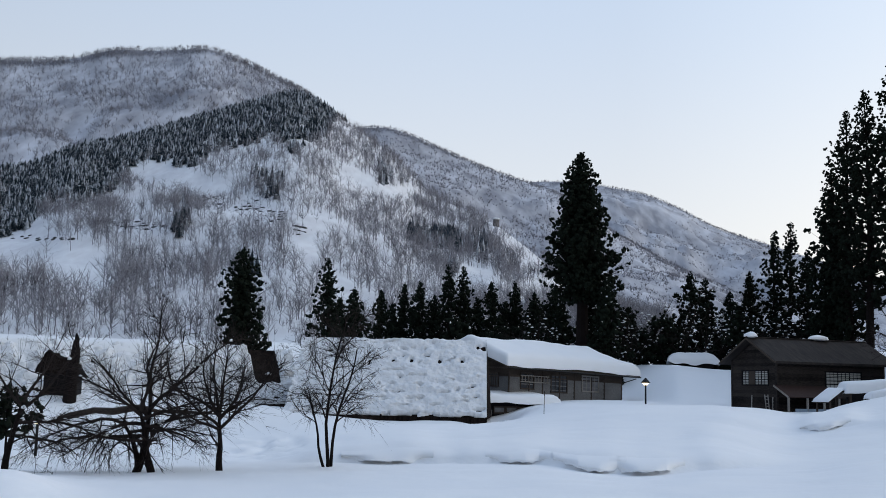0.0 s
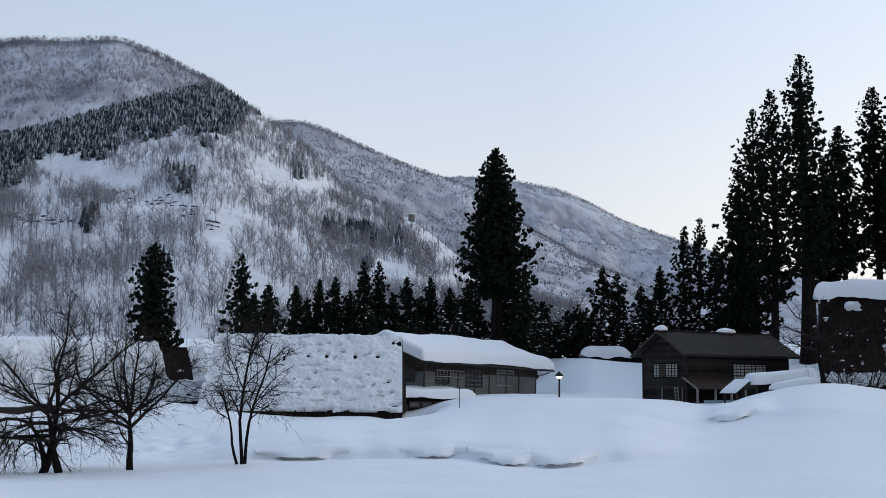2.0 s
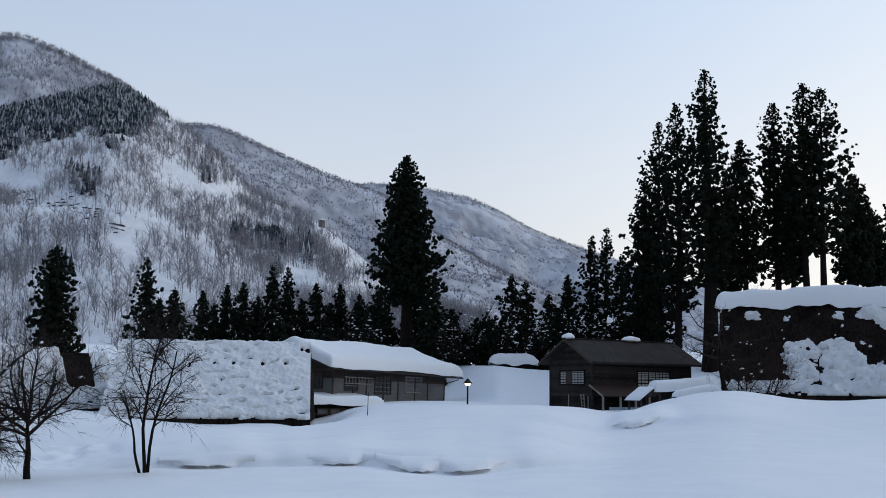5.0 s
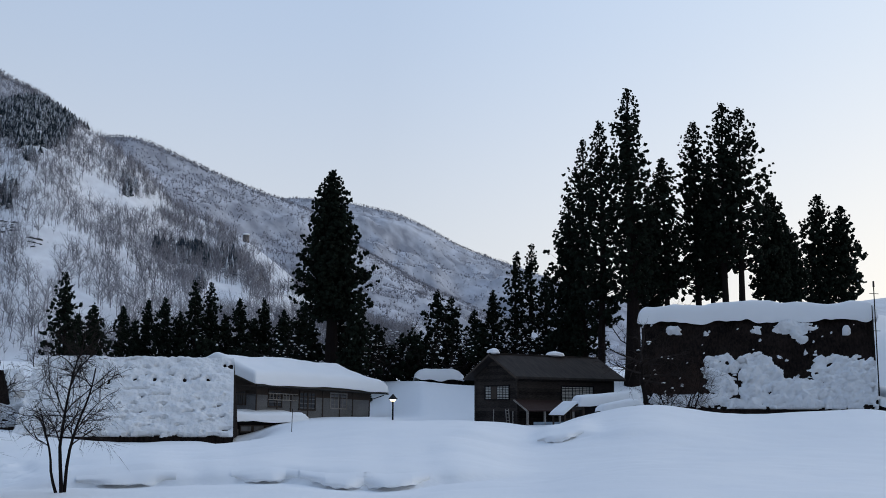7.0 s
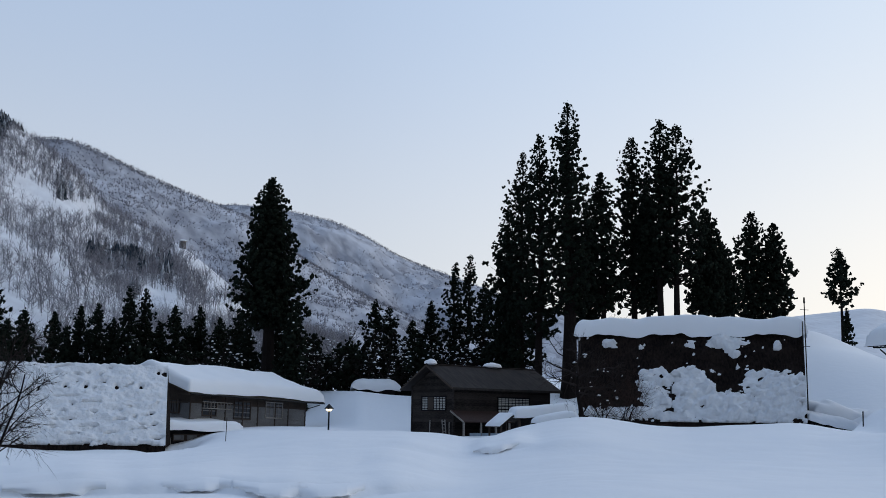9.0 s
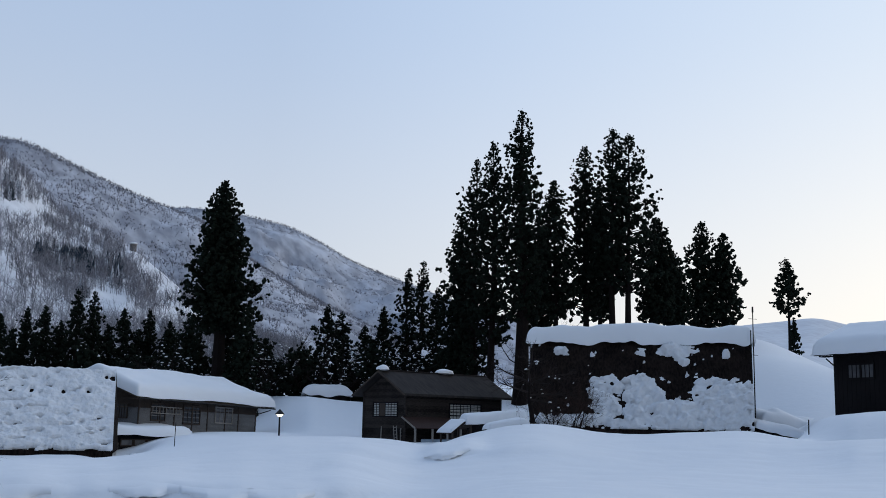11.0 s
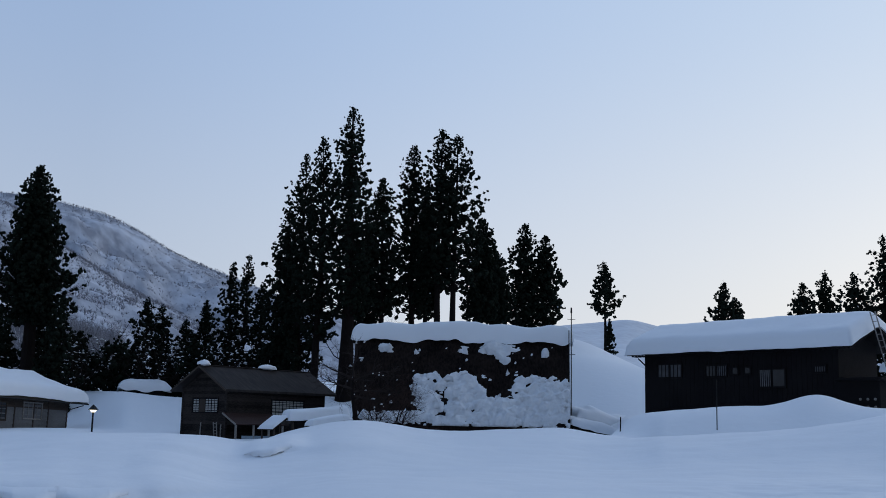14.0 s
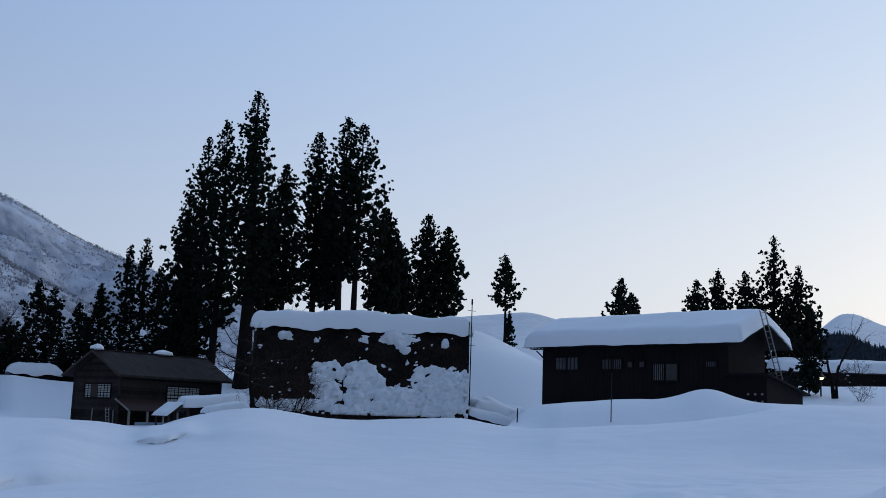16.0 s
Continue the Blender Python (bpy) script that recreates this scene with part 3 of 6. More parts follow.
sn.matrix_basis = porch.matrix_basis.copy()
tagged(sn, "thin snow lying on the small porch roof", "snow")

# low sheds between the cabin and the bare-thatch house, each under a pillow of snow
for b, far, length, deep, z, th, tilt in ((20.95, 63.0, 3.2, 1.4, 1.93, 0.58, -4), (22.25, 60.5, 1.8, 1.1, 1.72, 0.3, -8)):
    m = along(spot(b, far, z=0), 96, tilt)
    shed = thing("low_shed", "low dark shed under a pillow of snow", "shed", m, "sheds beside the cabin")
    part("wall", box((0.15, 0.15, -0.3), (length - 0.15, deep - 0.15, z - 0.08)), DARK, shed)
    part("roof", box((0, 0, z - 0.08), (length, deep, z), 0.01), BROWN, shed)
    for x in (0.1, length * 0.5, length - 0.1):
        part("post", beam((x, 0.08, -0.3), (x, 0.08, z - 0.08), 0.09), BROWN, shed)
    s = mesh_part("shed_snow", snow_cover(plane((-0.25, -0.25, z), (length + 0.5, 0, 0.1), (0, deep + 0.5, 0)), (length + 0.5, deep + 0.5), th, 0.3, seed=int(b), res=0.12, droop=0.08), SNOW, smooth=True)
    s.matrix_basis = m
    tagged(s, "thick rounded snow on a low shed roof", "snow")

# The long grey house with a snow-laden roof
M1 = along(spot(3.82, 70, z=0), 48, 1.3)
farm = thing("long_house", "long grey plank house under a thick snowy roof", "house", M1)
L, W, ZE, ZR = 11.6, 6.0, 3.4, 4.4
w = part("side_wall", box((0.145, 0, -0.6), (L, 0.14, ZE)), GREY, farm)
part("siding", boards((0, 0.6), (L, 2.6), 0, (0, -1), 0.3), GREY, w)
part("upper_wall", boards((0, 2.6), (L, ZE), 0, (0, -1), 0.2), BROWN, farm, "darker brown boards below the eave")
for x in (0, 1.9, 3.2, 4.9, 6.4, 8.2, 9.6, 11.5):
    part("post", box((x - 0.05, -0.07, 0.5), (x + 0.05, -0.005, ZE), 0.008), BROWN, farm)
part("base_board", box((0.0, -0.09, 0.9), (L, -0.005, 1.06)), DARK, farm, "dark board along the foot of the wall")
part("rail", box((0.02, -0.06, 2.56), (L, -0.004, 2.64)), BROWN, farm)
part("gable_wall", gable_wall(0, 0, W, -0.6, ZE, ZR, 0.14), GREY, farm)
gs = part("gable_siding", gable_boards(0, -1, 0, W, 2.6, ZE, ZR - 0.05), BROWN, farm)
for z in (2.6, 3.15, 3.7):
    part("gable_beam", beam((-0.08, 0.1, z), (-0.08, W - 0.1, z), 0.09), BROWN, farm)
part("gable_wall", gable_wall(L - 0.14, 0, W, -0.6, ZE, ZR, 0.14), GREY, farm)
part("rear_wall", box((0.145, W - 0.14, -0.6), (L - 0.145, W, ZE)), GREY, farm)
sl = (ZR - ZE) / (W / 2)
part("roof", roof_sheet(-1.1, L + 0.9, ((-0.9, ZE - 0.9 * sl + 0.14), (W / 2, ZR + 0.14), (W + 0.9, ZE - 0.9 * sl + 0.14)), 0.14), BROWN, farm)
for k in range(56):
    x = -1.05 + k * 0.246
    part("rafter_end", box((x, -0.86, ZE - 0.9 * sl - 0.07), (x + 0.07, -0.3, ZE - 0.9 * sl - 0.0)), BROWN, farm)
window(farm, 0, (0, -1), 1.1, 2.3, 1.85, 2.85, 1, 1, GLASS, BROWN, 2, (), "dark sliding window in a brown frame")
window(farm, 0, (0, -1), 4.05, 5.6, 1.72, 2.85, 2, 1, GLASS, BROWN, 2, (), "tall dark sliding window")
window(farm, 0, (0, -1), 7.2, 8.9, 1.9, 2.9, 2, 1, CURTAIN, PALE_WOOD, 2, (), "window with pale curtains behind glass")
window(farm, 1, (0, -1), 0.9, 2.2, 1.95, 2.75, 3, 1, GLASS, BROWN, 2, (), "barred dark window in the gable")
part("gutter", tube([(-1.0, -0.98, ZE - 0.3), (L + 0.9, -0.98, ZE - 0.36)], [0.05, 0.05], 6), METAL, farm)
part("eave_bracket", beam((L, -0.05, 2.6), (L + 0.75, -0.7, 2.95), 0.06), METAL, farm)
def farm_roof(u, v):
    y = -1.02 + (W + 2.04) * v
    z = ZR + 0.16 - np.abs(y - W / 2) * sl - 0.05 * np.sin(u * 9)
    hip = np.clip((u - 0.9) / 0.1, 0, 1)
    z = z - 0.9 * hip ** 1.3 * np.exp(-((y - W / 2) / 2.2) ** 2)
    return np.stack([-1.2 + (L + 2.2) * u, y, z], -1)
s = mesh_part("roof_snow", snow_cover(farm_roof, (L + 2.2, W + 2), 0.72, 0.55, 0.08, 7, 0.2, 0.05), SNOW, smooth=True)
s.matrix_basis = M1
tagged(s, "thick smooth snow on the long house roof", "snow")
hl = ladder("wall_ladder", 2.75, 9, "pale ladder hung level on the grey wall", M1 @ Matrix.Translation((0.95, -0.16, 2.68)) @ Matrix.Rotation(radians(90), 4, "Y"), PALE_WOOD, 0.4)
# low entrance shed in front of the long house
ms = along(spot(2.2, 66.5, z=0), 62)
sh = thing("entrance_shed", "low dark entrance shed with a row of small windows", "shed", ms)
part("wall", box((0.2, 0.3, -0.8), (4.4, 2.3, 0.92)), DARK, sh)
part("roof", box((0, 0, 0.92), (4.9, 2.6, 1.0), 0.01), BROWN, sh)
for x in (1.4, 2.3, 3.2):
    window(sh, 0, (0.3, -1), x, x + 0.75, 0.3, 0.62, 1, 1, CURTAIN, BROWN, 1)
part("notice_board", box((1.0, 0.2, 0.05), (1.2, 0.29, 0.45)), PALE_WOOD, sh, "small pale board on the shed wall")
s = mesh_part("shed_snow", snow_cover(plane((-0.5, -0.35, 1.0), (6.6, 0, -0.1), (0, 3.6, 0.2)), (6.6, 3.6), 0.5, 0.5, seed=9, res=0.2, droop=0.15), SNOW, smooth=True)
s.matrix_basis = ms
tagged(s, "thick snow on the low entrance shed", "snow")

# The black house with a snowy gable roof
M3 = along(spot(49.25, 61, z=0), 76)
black = thing("black_house", "long black-stained timber house under a smooth snowy roof", "house", M3)
W, L, ZE, ZR = 4.4, 13.2, 6.62, 7.5
for x, out in ((0, -1), (W, 1)):
    w = part("side_wall", box((min(x, x - out * 0.14), 0.845, 1.5), (max(x, x - out * 0.14), L - 0.145, ZE)), DARK, black)
    bmw = bmesh.new()
    for k in range(42):
        y = 0.72 + k * 0.3
        add_box(bmw, (x + (out * 0.005 if out > 0 else -0.03), y, 1.6), (x + (0.03 if out > 0 else -0.005), y + 0.285, ZE))
    part("siding", bmw, DARK, w)
for y, out in ((0, -1), (L, 1)):
    gw = gable_wall(0, 0, W, 1.5, ZE, ZR, 0.14)
    bmesh.ops.rotate(gw, verts=gw.verts, matrix=Matrix.Rotation(radians(-90), 3, "Z"))
    bmesh.ops.translate(gw, verts=gw.verts, vec=(0, 0.84 if out < 0 else y, 0))
    part("gable_wall", gw, DARK, black)
sl = (ZR - ZE) / (W / 2)
br = roof_sheet(-0.45, L + 0.8, ((-0.9, ZE - 0.9 * sl + 0.14), (W / 2, ZR + 0.14), (W + 0.8, ZE - 0.8 * sl + 0.14)), 0.13)
bmesh.ops.transform(br, matrix=Matrix(((0, 1, 0, 0), (1, 0, 0, 0), (0, 0, 1, 0), (0, 0, 0, 1))), verts=br.verts)
bmesh.ops.recalc_face_normals(br, faces=br.faces)
part("roof", br, DARK, black)
for x0, x1 in ((-0.9, W / 2), (W + 0.8, W / 2)):
    part("bargeboard", beam((x0, -0.49, ZE - 0.85 * sl + 0.1), (x1, -0.49, ZR + 0.1), 0.05, 0.22), DARK, black)
for k in range(57):
    y = -0.4 + k * 0.25
    part("rafter_end", box((-0.86, y, ZE - 0.9 * sl - 0.06), (-0.3, y + 0.08, ZE - 0.9 * sl + 0.01)), DARK, black)
for y0, y1, z0, z1, cols, pane in ((10.6, 11.45, 4.95, 5.75, 3, DIM), (11.45, 12.3, 4.95, 5.75, 3, DIM), (7.5, 8.2, 4.95, 5.6, 5, DIM), (8.2, 8.9, 4.95, 5.6, 3, GLASS), (4.65, 5.4, 4.3, 5.3, 6, CURTAIN), (3.8, 4.6, 4.3, 5.3, 1, GLASS), (1.4, 2.05, 5.05, 5.4, 5, DIM), (5.95, 6.35, 5.05, 5.45, 1, GLASS), (6.75, 7.15, 5.05, 5.45, 1, GLASS)):
    window(black, 1, (-0.02, -1), y0, y1, z0, z1, cols, 1, pane, DARK, 1, (), "dim window with upright bars in the black wall", 0.05)
part("eave_bracket", beam((-0.05, L + 0.02, 5.7), (-0.8, L + 0.02, 6.1), 0.06), METAL, black)
def black_roof(u, v):
    x = -1.05 + (W + 2.0) * v
    z = ZR + 0.16 - np.abs(x - W / 2) * sl
    return np.stack([x, -0.6 + (L + 1.55) * u, z], -1)
s = mesh_part("roof_snow", snow_cover(black_roof, (L + 1.55, W + 2.0), 0.8, 0.5, 0.06, 12, 0.25, 0.06), SNOW, smooth=True)
s.data.flip_normals()
s.matrix_basis = M3
tagged(s, "thick smooth snow on the black house roof", "snow")
# annex under the gable
ax = thing("annex", "low black lean-to at the gable end", "shed", M3 @ Matrix.Translation((-0.35, -1.7, 0)))
part("wall", prism([(0.15, 1.5), (4.6, 1.5), (4.6, 3.75), (0.15, 4.55)], 0.1, 2.38), DARK, ax)
part("roof", prism([(-0.25, 4.62), (5.0, 3.68), (5.0, 3.78), (-0.25, 4.72)], -0.2, 2.36), DARK, ax)
for i in range(3):
    for j in range(2):
        part("log_end", tube([(0.09, 0.35 + 0.4 * i, 3.2 + 0.4 * j), (0.16, 0.35 + 0.4 * i, 3.2 + 0.4 * j)], [0.07, 0.07], 8), PALE_WOOD, ax, "pale round end of a log")
rl = ladder("roof_ladder", 4.2, 12, "long metal ladder leaning against the snowy gable roof", Matrix.Identity(4), PALE_WOOD, 0.4)
a, b2 = M3 @ Vector((1.9, -1.3, 4.2)), M3 @ Vector((0.75, -0.75, 8.35))
rl.matrix_basis = Matrix.Translation(a) @ (b2 - a).to_track_quat("Z", "Y").to_matrix().to_4x4()


# thatched houses
def thatched(name, label, m, length, deep, z0, z1, seed, hip=0.6):
    """A steep thatched roof that comes down to the snow; x runs along the eave, y goes away from the viewer."""
    ob = thing(name, label, "house", m)
    n, k = int(length / 0.16), 40
    u, v = np.meshgrid(np.linspace(0, 1, n), np.linspace(0, 1, k), indexing="ij")

    def front(a, b):
        ins = hip * b
        x = ins + (length - 2 * ins) * a
        return np.stack([x, deep * b, z0 + (z1 - z0) * b], -1)

    p = front(u, v)
    p[..., 1] -= 0.07 * wobble(p[..., 0] * 3.1, p[..., 2] * 2.3, seed, 4)
    rear = p.copy()
    rear[..., 1] = 2 * deep - rear[..., 1]
    f = grid_faces(n, k)
    part_mesh = soup("thatch", np.concatenate([p.reshape(-1, 3), rear.reshape(-1, 3)]), np.concatenate([f, f[:, ::-1] + n * k]))
    mesh_part("thatch", part_mesh, THATCH, ob)
    for x, ins, s in ((0, hip, -1), (length, -hip, 1)):
        bm = bmesh.new()
        q = [bm.verts.new(c) for c in ((x, 0, z0), (x, 2 * deep, z0), (x + ins, deep, z1))]
        bm.faces.new(q)
        e = bmesh.ops.extrude_face_region(bm, geom=list(bm.faces))
        bmesh.ops.translate(bm, verts=[g for g in e["geom"] if isinstance(g, bmesh.types.BMVert)], vec=(-s * 0.3, 0, 0))
        bmesh.ops.recalc_face_normals(bm, faces=bm.faces)
        part("gable_thatch", bm, THATCH, ob)
    ex = np.linspace(0, length, int(length / 0.14))
    rag = 0.32 + 0.09 * wobble(ex * 5, ex * 0, seed + 2, 3)
    push = 0.1 + 0.05 * wobble(ex * 4, ex * 0, seed + 3, 3)
    rows4 = [(-push, z0 + 0.1 + 0 * ex), (-push - 0.03, z0 - rag * 0.5), (-push + 0.06, z0 - rag), (0.5 + 0 * ex, z0 - rag)]
    ev = np.concatenate([np.stack([ex, y, z], -1) for y, z in rows4])
    mesh_part("eave", soup("eave", ev, grid_faces(4, len(ex))), THATCH, ob, "ragged cut edge of dark thatch")
    part("wall", box((0.6, 0.9, z0 - 1.6), (length - 0.6, 2 * deep - 0.9, z0 - 0.1)), DARK, ob)
    part("eave_board", box((0.2, 0.1, z0 - 0.62), (length - 0.2, 0.9, z0 - 0.5)), BROWN, ob)
    nrm = Vector((0, -(z1 - z0), deep)).normalized()
    return ob, front, (length, math.hypot(deep, z1 - z0)), (nrm.x, nrm.y, nrm.z)


def full_snow(seed, holes, gap=(0, 0)):
    """Snow over the whole slope but for small dark holes in a row."""
    def value(x, y):
        k = np.clip(0.55 + 0.3 * wobble(x * 0.9, y * 0.9, seed, 3), 0.35, 1) + 0.0 * x
        for hx, hy, hr in holes:
            k = k - 1.2 * np.exp(-(((x - hx) / hr) ** 2 + ((y - hy) / (hr * 1.5)) ** 2) ** 2)
        k = k - 0.9 * np.clip((wobble(x * 3.4, y * 9.0, seed + 3, 3) - 0.70 - 0.14 * np.clip(y - 1.5, 0, 2)) * 4, 0, 1)
        rag = 0.12 + 0.1 * wobble(x * 3, x * 0, seed + 8, 3)
        k = np.where(y < rag, -1, k)
        if gap[1] > gap[0]:
            low = 1.75 + 0.35 * np.abs((x - (gap[0] + gap[1]) / 2) / (gap[1] - gap[0]) * 2) ** 4 + 0.04 * wobble(x * 5, x * 0, seed + 1, 2)
            k = np.where((x > gap[0] + 0.03 * wobble(y * 3, y * 0, seed, 2) + 0.06 * (4 - y)) & (x < gap[1] + 0.03 * wobble(y * 2, y * 0, seed + 1, 2)) & (y > low), -1, k)
        return k
    return value


def cap_on_ridge(m, length, deep, z1, thick, half, seed, label, hip=0.6, drop=0.8):
    def surf(u, v):
        y = deep + (v - 0.5) * 2 * half
        x = hip - 0.25 + (length - 2 * hip + 0.5) * u
        return np.stack([x, y, z1 + 0.05 - np.abs(v - 0.5) * 2 * drop - 0.0 * x], -1)
    s = mesh_part("ridge_snow", snow_cover(surf, (length - 2 * hip + 0.5, 2 * half + drop), thick, 0.6, 0.2, seed, 0.12, 0.34), SNOW, smooth=True)
    s.matrix_basis = m
    return tagged(s, label, "snow")


# thatched house wholly under snow
lo, hi = spot(-7.9, 61.5), spot(2.75, 60)
run = hi - lo
mt = along((lo.x, lo.y, 0), math.degrees(math.atan2(run.x, run.y)))
whole, front, size, nrm = thatched("thatched_house", "steep thatched house roof wholly under lumpy snow", mt, run.length, 4.3, 0.05, 4.45, 31, 0.25)
s = mesh_part("slope_snow", snow_patches(front, size, full_snow(41, [(4.3, 4.35, 0.11), (5.75, 4.4, 0.12), (6.85, 4.45, 0.14), (8.55, 4.4, 0.14), (9.9, 4.35, 0.14), (1.6, 4.5, 0.09), (2.9, 5.2, 0.1), (7.6, 5.3, 0.08), (5.1, 5.35, 0.08), (11.2, 5.55, 0.16), (10.85, 5.6, 0.12)]), 0.3, nrm, 0.08, 41, 0.5), ROUGH_SNOW, smooth=True)
s.matrix_basis = mt
tagged(s, "lumpy snow sheet on the steep thatch with small dark holes", "snow")
cap_on_ridge(mt, run.length, 4.3, 4.45, 0.1, 0.4, 43, "low rounded snow along the thatched ridge", 0.9, 0.4)
# its neighbour behind the bare trees
lo, hi = spot(-24.5, 65), spot(-6.8, 66.5)
run = hi - lo
mt = along((lo.x, lo.y, 0), math.degrees(math.atan2(run.x, run.y)))
neigh, front, size, nrm = thatched("thatched_house", "snowy thatched house with one bare dark strip of roof", mt, run.length, 3.6, 0.45, 3.85, 33, 0.2)
s = mesh_part("slope_snow", snow_patches(front, size, full_snow(44, [(8.0, 3.4, 0.15), (14.5, 3.6, 0.15)], (run.length - 2.75, run.length - 1.05)), 0.3, nrm, 0.12, 44), ROUGH_SNOW, smooth=True)
s.matrix_basis = mt
tagged(s, "lumpy snow sheet on steep thatch with one bare strip", "snow")
cap_on_ridge(mt, run.length - 2.9, 3.6, 3.85, 0.25, 0.7, 45, "low snow along the neighbour's ridge", 0.2, 0.5)

# thatched house with bare dark thatch and patches of snow
lo, hi = spot(23.95, 65), spot(35.32, 65)
run = hi - lo
m2 = along((lo.x, lo.y, 0), math.degrees(math.atan2(run.x, run.y)))
bare, front, size, nrm = thatched("thatched_house", "steep house roof of bare dark thatch with patches of snow", m2, run.length, 4.6, 1.7, 7.5, 35, -0.42)
PATCHES = [(11.15, 1.9, 2.2, 2.1), (6.7, 2.1, 1.3, 2.25), (8.5, 1.1, 1.8, 1.35), (4.45, 2.4, 1.0, 1.9), (5.6, 0.35, 1.6, 0.45), (2.0, 0.7, 2.4, 0.5),
           (8.7, 6.4, 1.25, 0.42), (8.95, 5.85, 0.5, 0.6), (1.85, 6.3, 0.45, 0.4), (6.5, 6.2, 0.3, 0.32), (11.4, 6.0, 0.22, 0.32), (3.7, 5.9, 0.12, 0.14)]


def patch_value(x, y):
    k = np.full(x.shape, -1.0)
    for px, py, rx, ry in PATCHES:
        k = np.maximum(k, 1 - (np.abs((x - px) / rx) ** 3.4 + np.abs((y - py) / ry) ** 3.4) ** (1 / 3.4))
    k = k + 0.10 * wobble(x * 2.0, y * 2.0, 51, 3) + 0.16 * wobble(x * 6.0, y * 6.0, 56, 4) - 0.05
    k = np.where(x < 5.5, k - 0.34 * np.clip(wobble(x * 6.5, y * 6.5, 57, 2) - 0.1, 0, 1), k)
    k = k - 0.9 * np.clip(wobble(x * 4.0, y * 9.0, 59, 3) - 0.85, 0, 1)
    k = np.maximum(k, 0.7 * (wobble(x * 9.5, y * 9.5, 52, 2) - 1.4 + 0.1 * wobble(x, y, 58, 2)))
    return np.where(y < 0.1 + 0.05 * wobble(x * 4, y * 0, 53, 2), -1, np.clip(k * 2.6, -1, 1))


s = mesh_part("slope_snow", snow_patches(front, size, patch_value, 0.3, nrm, 0.08, 54), ROUGH_SNOW, smooth=True)
s.matrix_basis = m2
tagged(s, "broken patches of old snow clinging to bare thatch", "snow")
cap_on_ridge(m2, run.length, 4.6, 7.5, 0.8, 0.5, 55, "thick overhanging snow cap along the thatched ridge", -0.42, 0.28)
mr = along(spot(35.5, 66, z=0), 100)
rs = thing("low_shed", "low dark lean-to sloping into the snow", "shed", mr)
part("wall", prism([(0, 0.5), (3.2, 0.5), (3.2, 1.35), (0, 2.1)], 0, 2.0), DARK, rs)
s = mesh_part("shed_snow", snow_cover(plane((-0.3, -0.3, 2.15), (4.0, 0, -0.9), (0, 2.6, 0.1)), (4.0, 2.6), 0.5, 0.6, 0.3, seed=14, res=0.12, droop=0.25), SNOW, smooth=True)
s.matrix_basis = mr
tagged(s, "thick snow on the lean-to beside the thatched house", "snow")
mr = along(spot(35.6, 70, z=0), 98)
rs = thing("low_shed", "long low shed half drowned in snow terraces", "shed", mr)
part("wall", prism([(0, 0.5), (5.0, 0.5), (5.0, 1.7), (0, 2.6)], 0, 2.0), DARK, rs)
s = mesh_part("shed_snow", snow_cover(plane((-0.4, -0.9, 2.5), (6.4, 0, -1.0), (0, 3.4, 0.35)), (6.4, 3.4), 0.6, 0.9, 0.35, seed=19, res=0.14, droop=0.4), SNOW, smooth=True)
s.matrix_basis = mr
tagged(s, "rounded terrace of snow on the low shed", "snow")

# round snowy roof far behind, and the long low roof at the far right
mf = along(spot(12.05, 88, z=0), 100)
hut = thing("hut", "small hut almost buried, a dark slit under its snow", "hut", mf)
part("wall", box((0.5, 0.3, 2.5), (3.6, 2.5, 4.2)), DARK, hut)
part("roof", box((0.2, 0.0, 4.2), (3.9, 2.8, 4.3)), BROWN, hut)
s = mesh_part("roof_snow", snow_cover(plane((0, -0.2, 4.3), (4.1, 0, 0), (0, 3.2, 0)), (4.1, 3.2), 0.72, 1.0, 0.1, 15, 0.16, 0.4), SNOW, smooth=True)
s.matrix_basis = mf
tagged(s, "mushroom-like cap of snow on the buried hut", "snow")
ml = along(spot(51.6, 104, z=0), 128)
lb = thing("low_building", "long low dark building under snow", "house", ml)
part("wall", box((0, 0.4, 4.0), (16, 5, 7.05)), DARK, lb)
part("roof", box((-0.6, 0, 7.05), (16.6, 5.4, 7.2)), BROWN, lb)
s = mesh_part("roof_snow", snow_cover(plane((-0.8, -0.3, 7.2), (17.6, 0, 0), (0, 6, 0.6)), (17.6, 6), 0.9, 0.5, 0.1, 16, 0.3, 0.1), SNOW, smooth=True)
s.matrix_basis = ml
tagged(s, "even snow on the long low roof", "snow")


# ---- lamps, poles, sticks ----
def street_lamp(p, tall, head, label):
    ob = thing("street_lamp", label, "lamp", Matrix.Translation(p), "street lamps")
    part("post", tube([(0, 0, -0.8), (0, 0, tall)], [0.06, 0.05], 8), METAL, ob)
    part("hood", tube([(0, 0, tall + head * 0.28), (0, 0, tall + head * 0.9)], [head * 0.62, 0.03], 10), METAL, ob, "black conical hood")
    part("lit_glass", tube([(0, 0, tall), (0, 0, tall + head * 0.27)], [head * 0.22, head * 0.42], 10), LAMP_GLOW, ob, "warm glowing lamp glass")
    return ob


p = spot(10.95, 68)
p.z = gz(p)
street_lamp(p, 1.15, 0.5, "lit black garden lamp standing in deep snow")
p = spot(-19.87, 42)
p.z = gz(p)
street_lamp(p, 1.15, 0.42, "lit black garden lamp beside a broken tree")
p = spot(53.1, 80)
p.z = gz(p)
street_lamp(p, 1.15, 0.55, "lit lamp below a snowy pine")


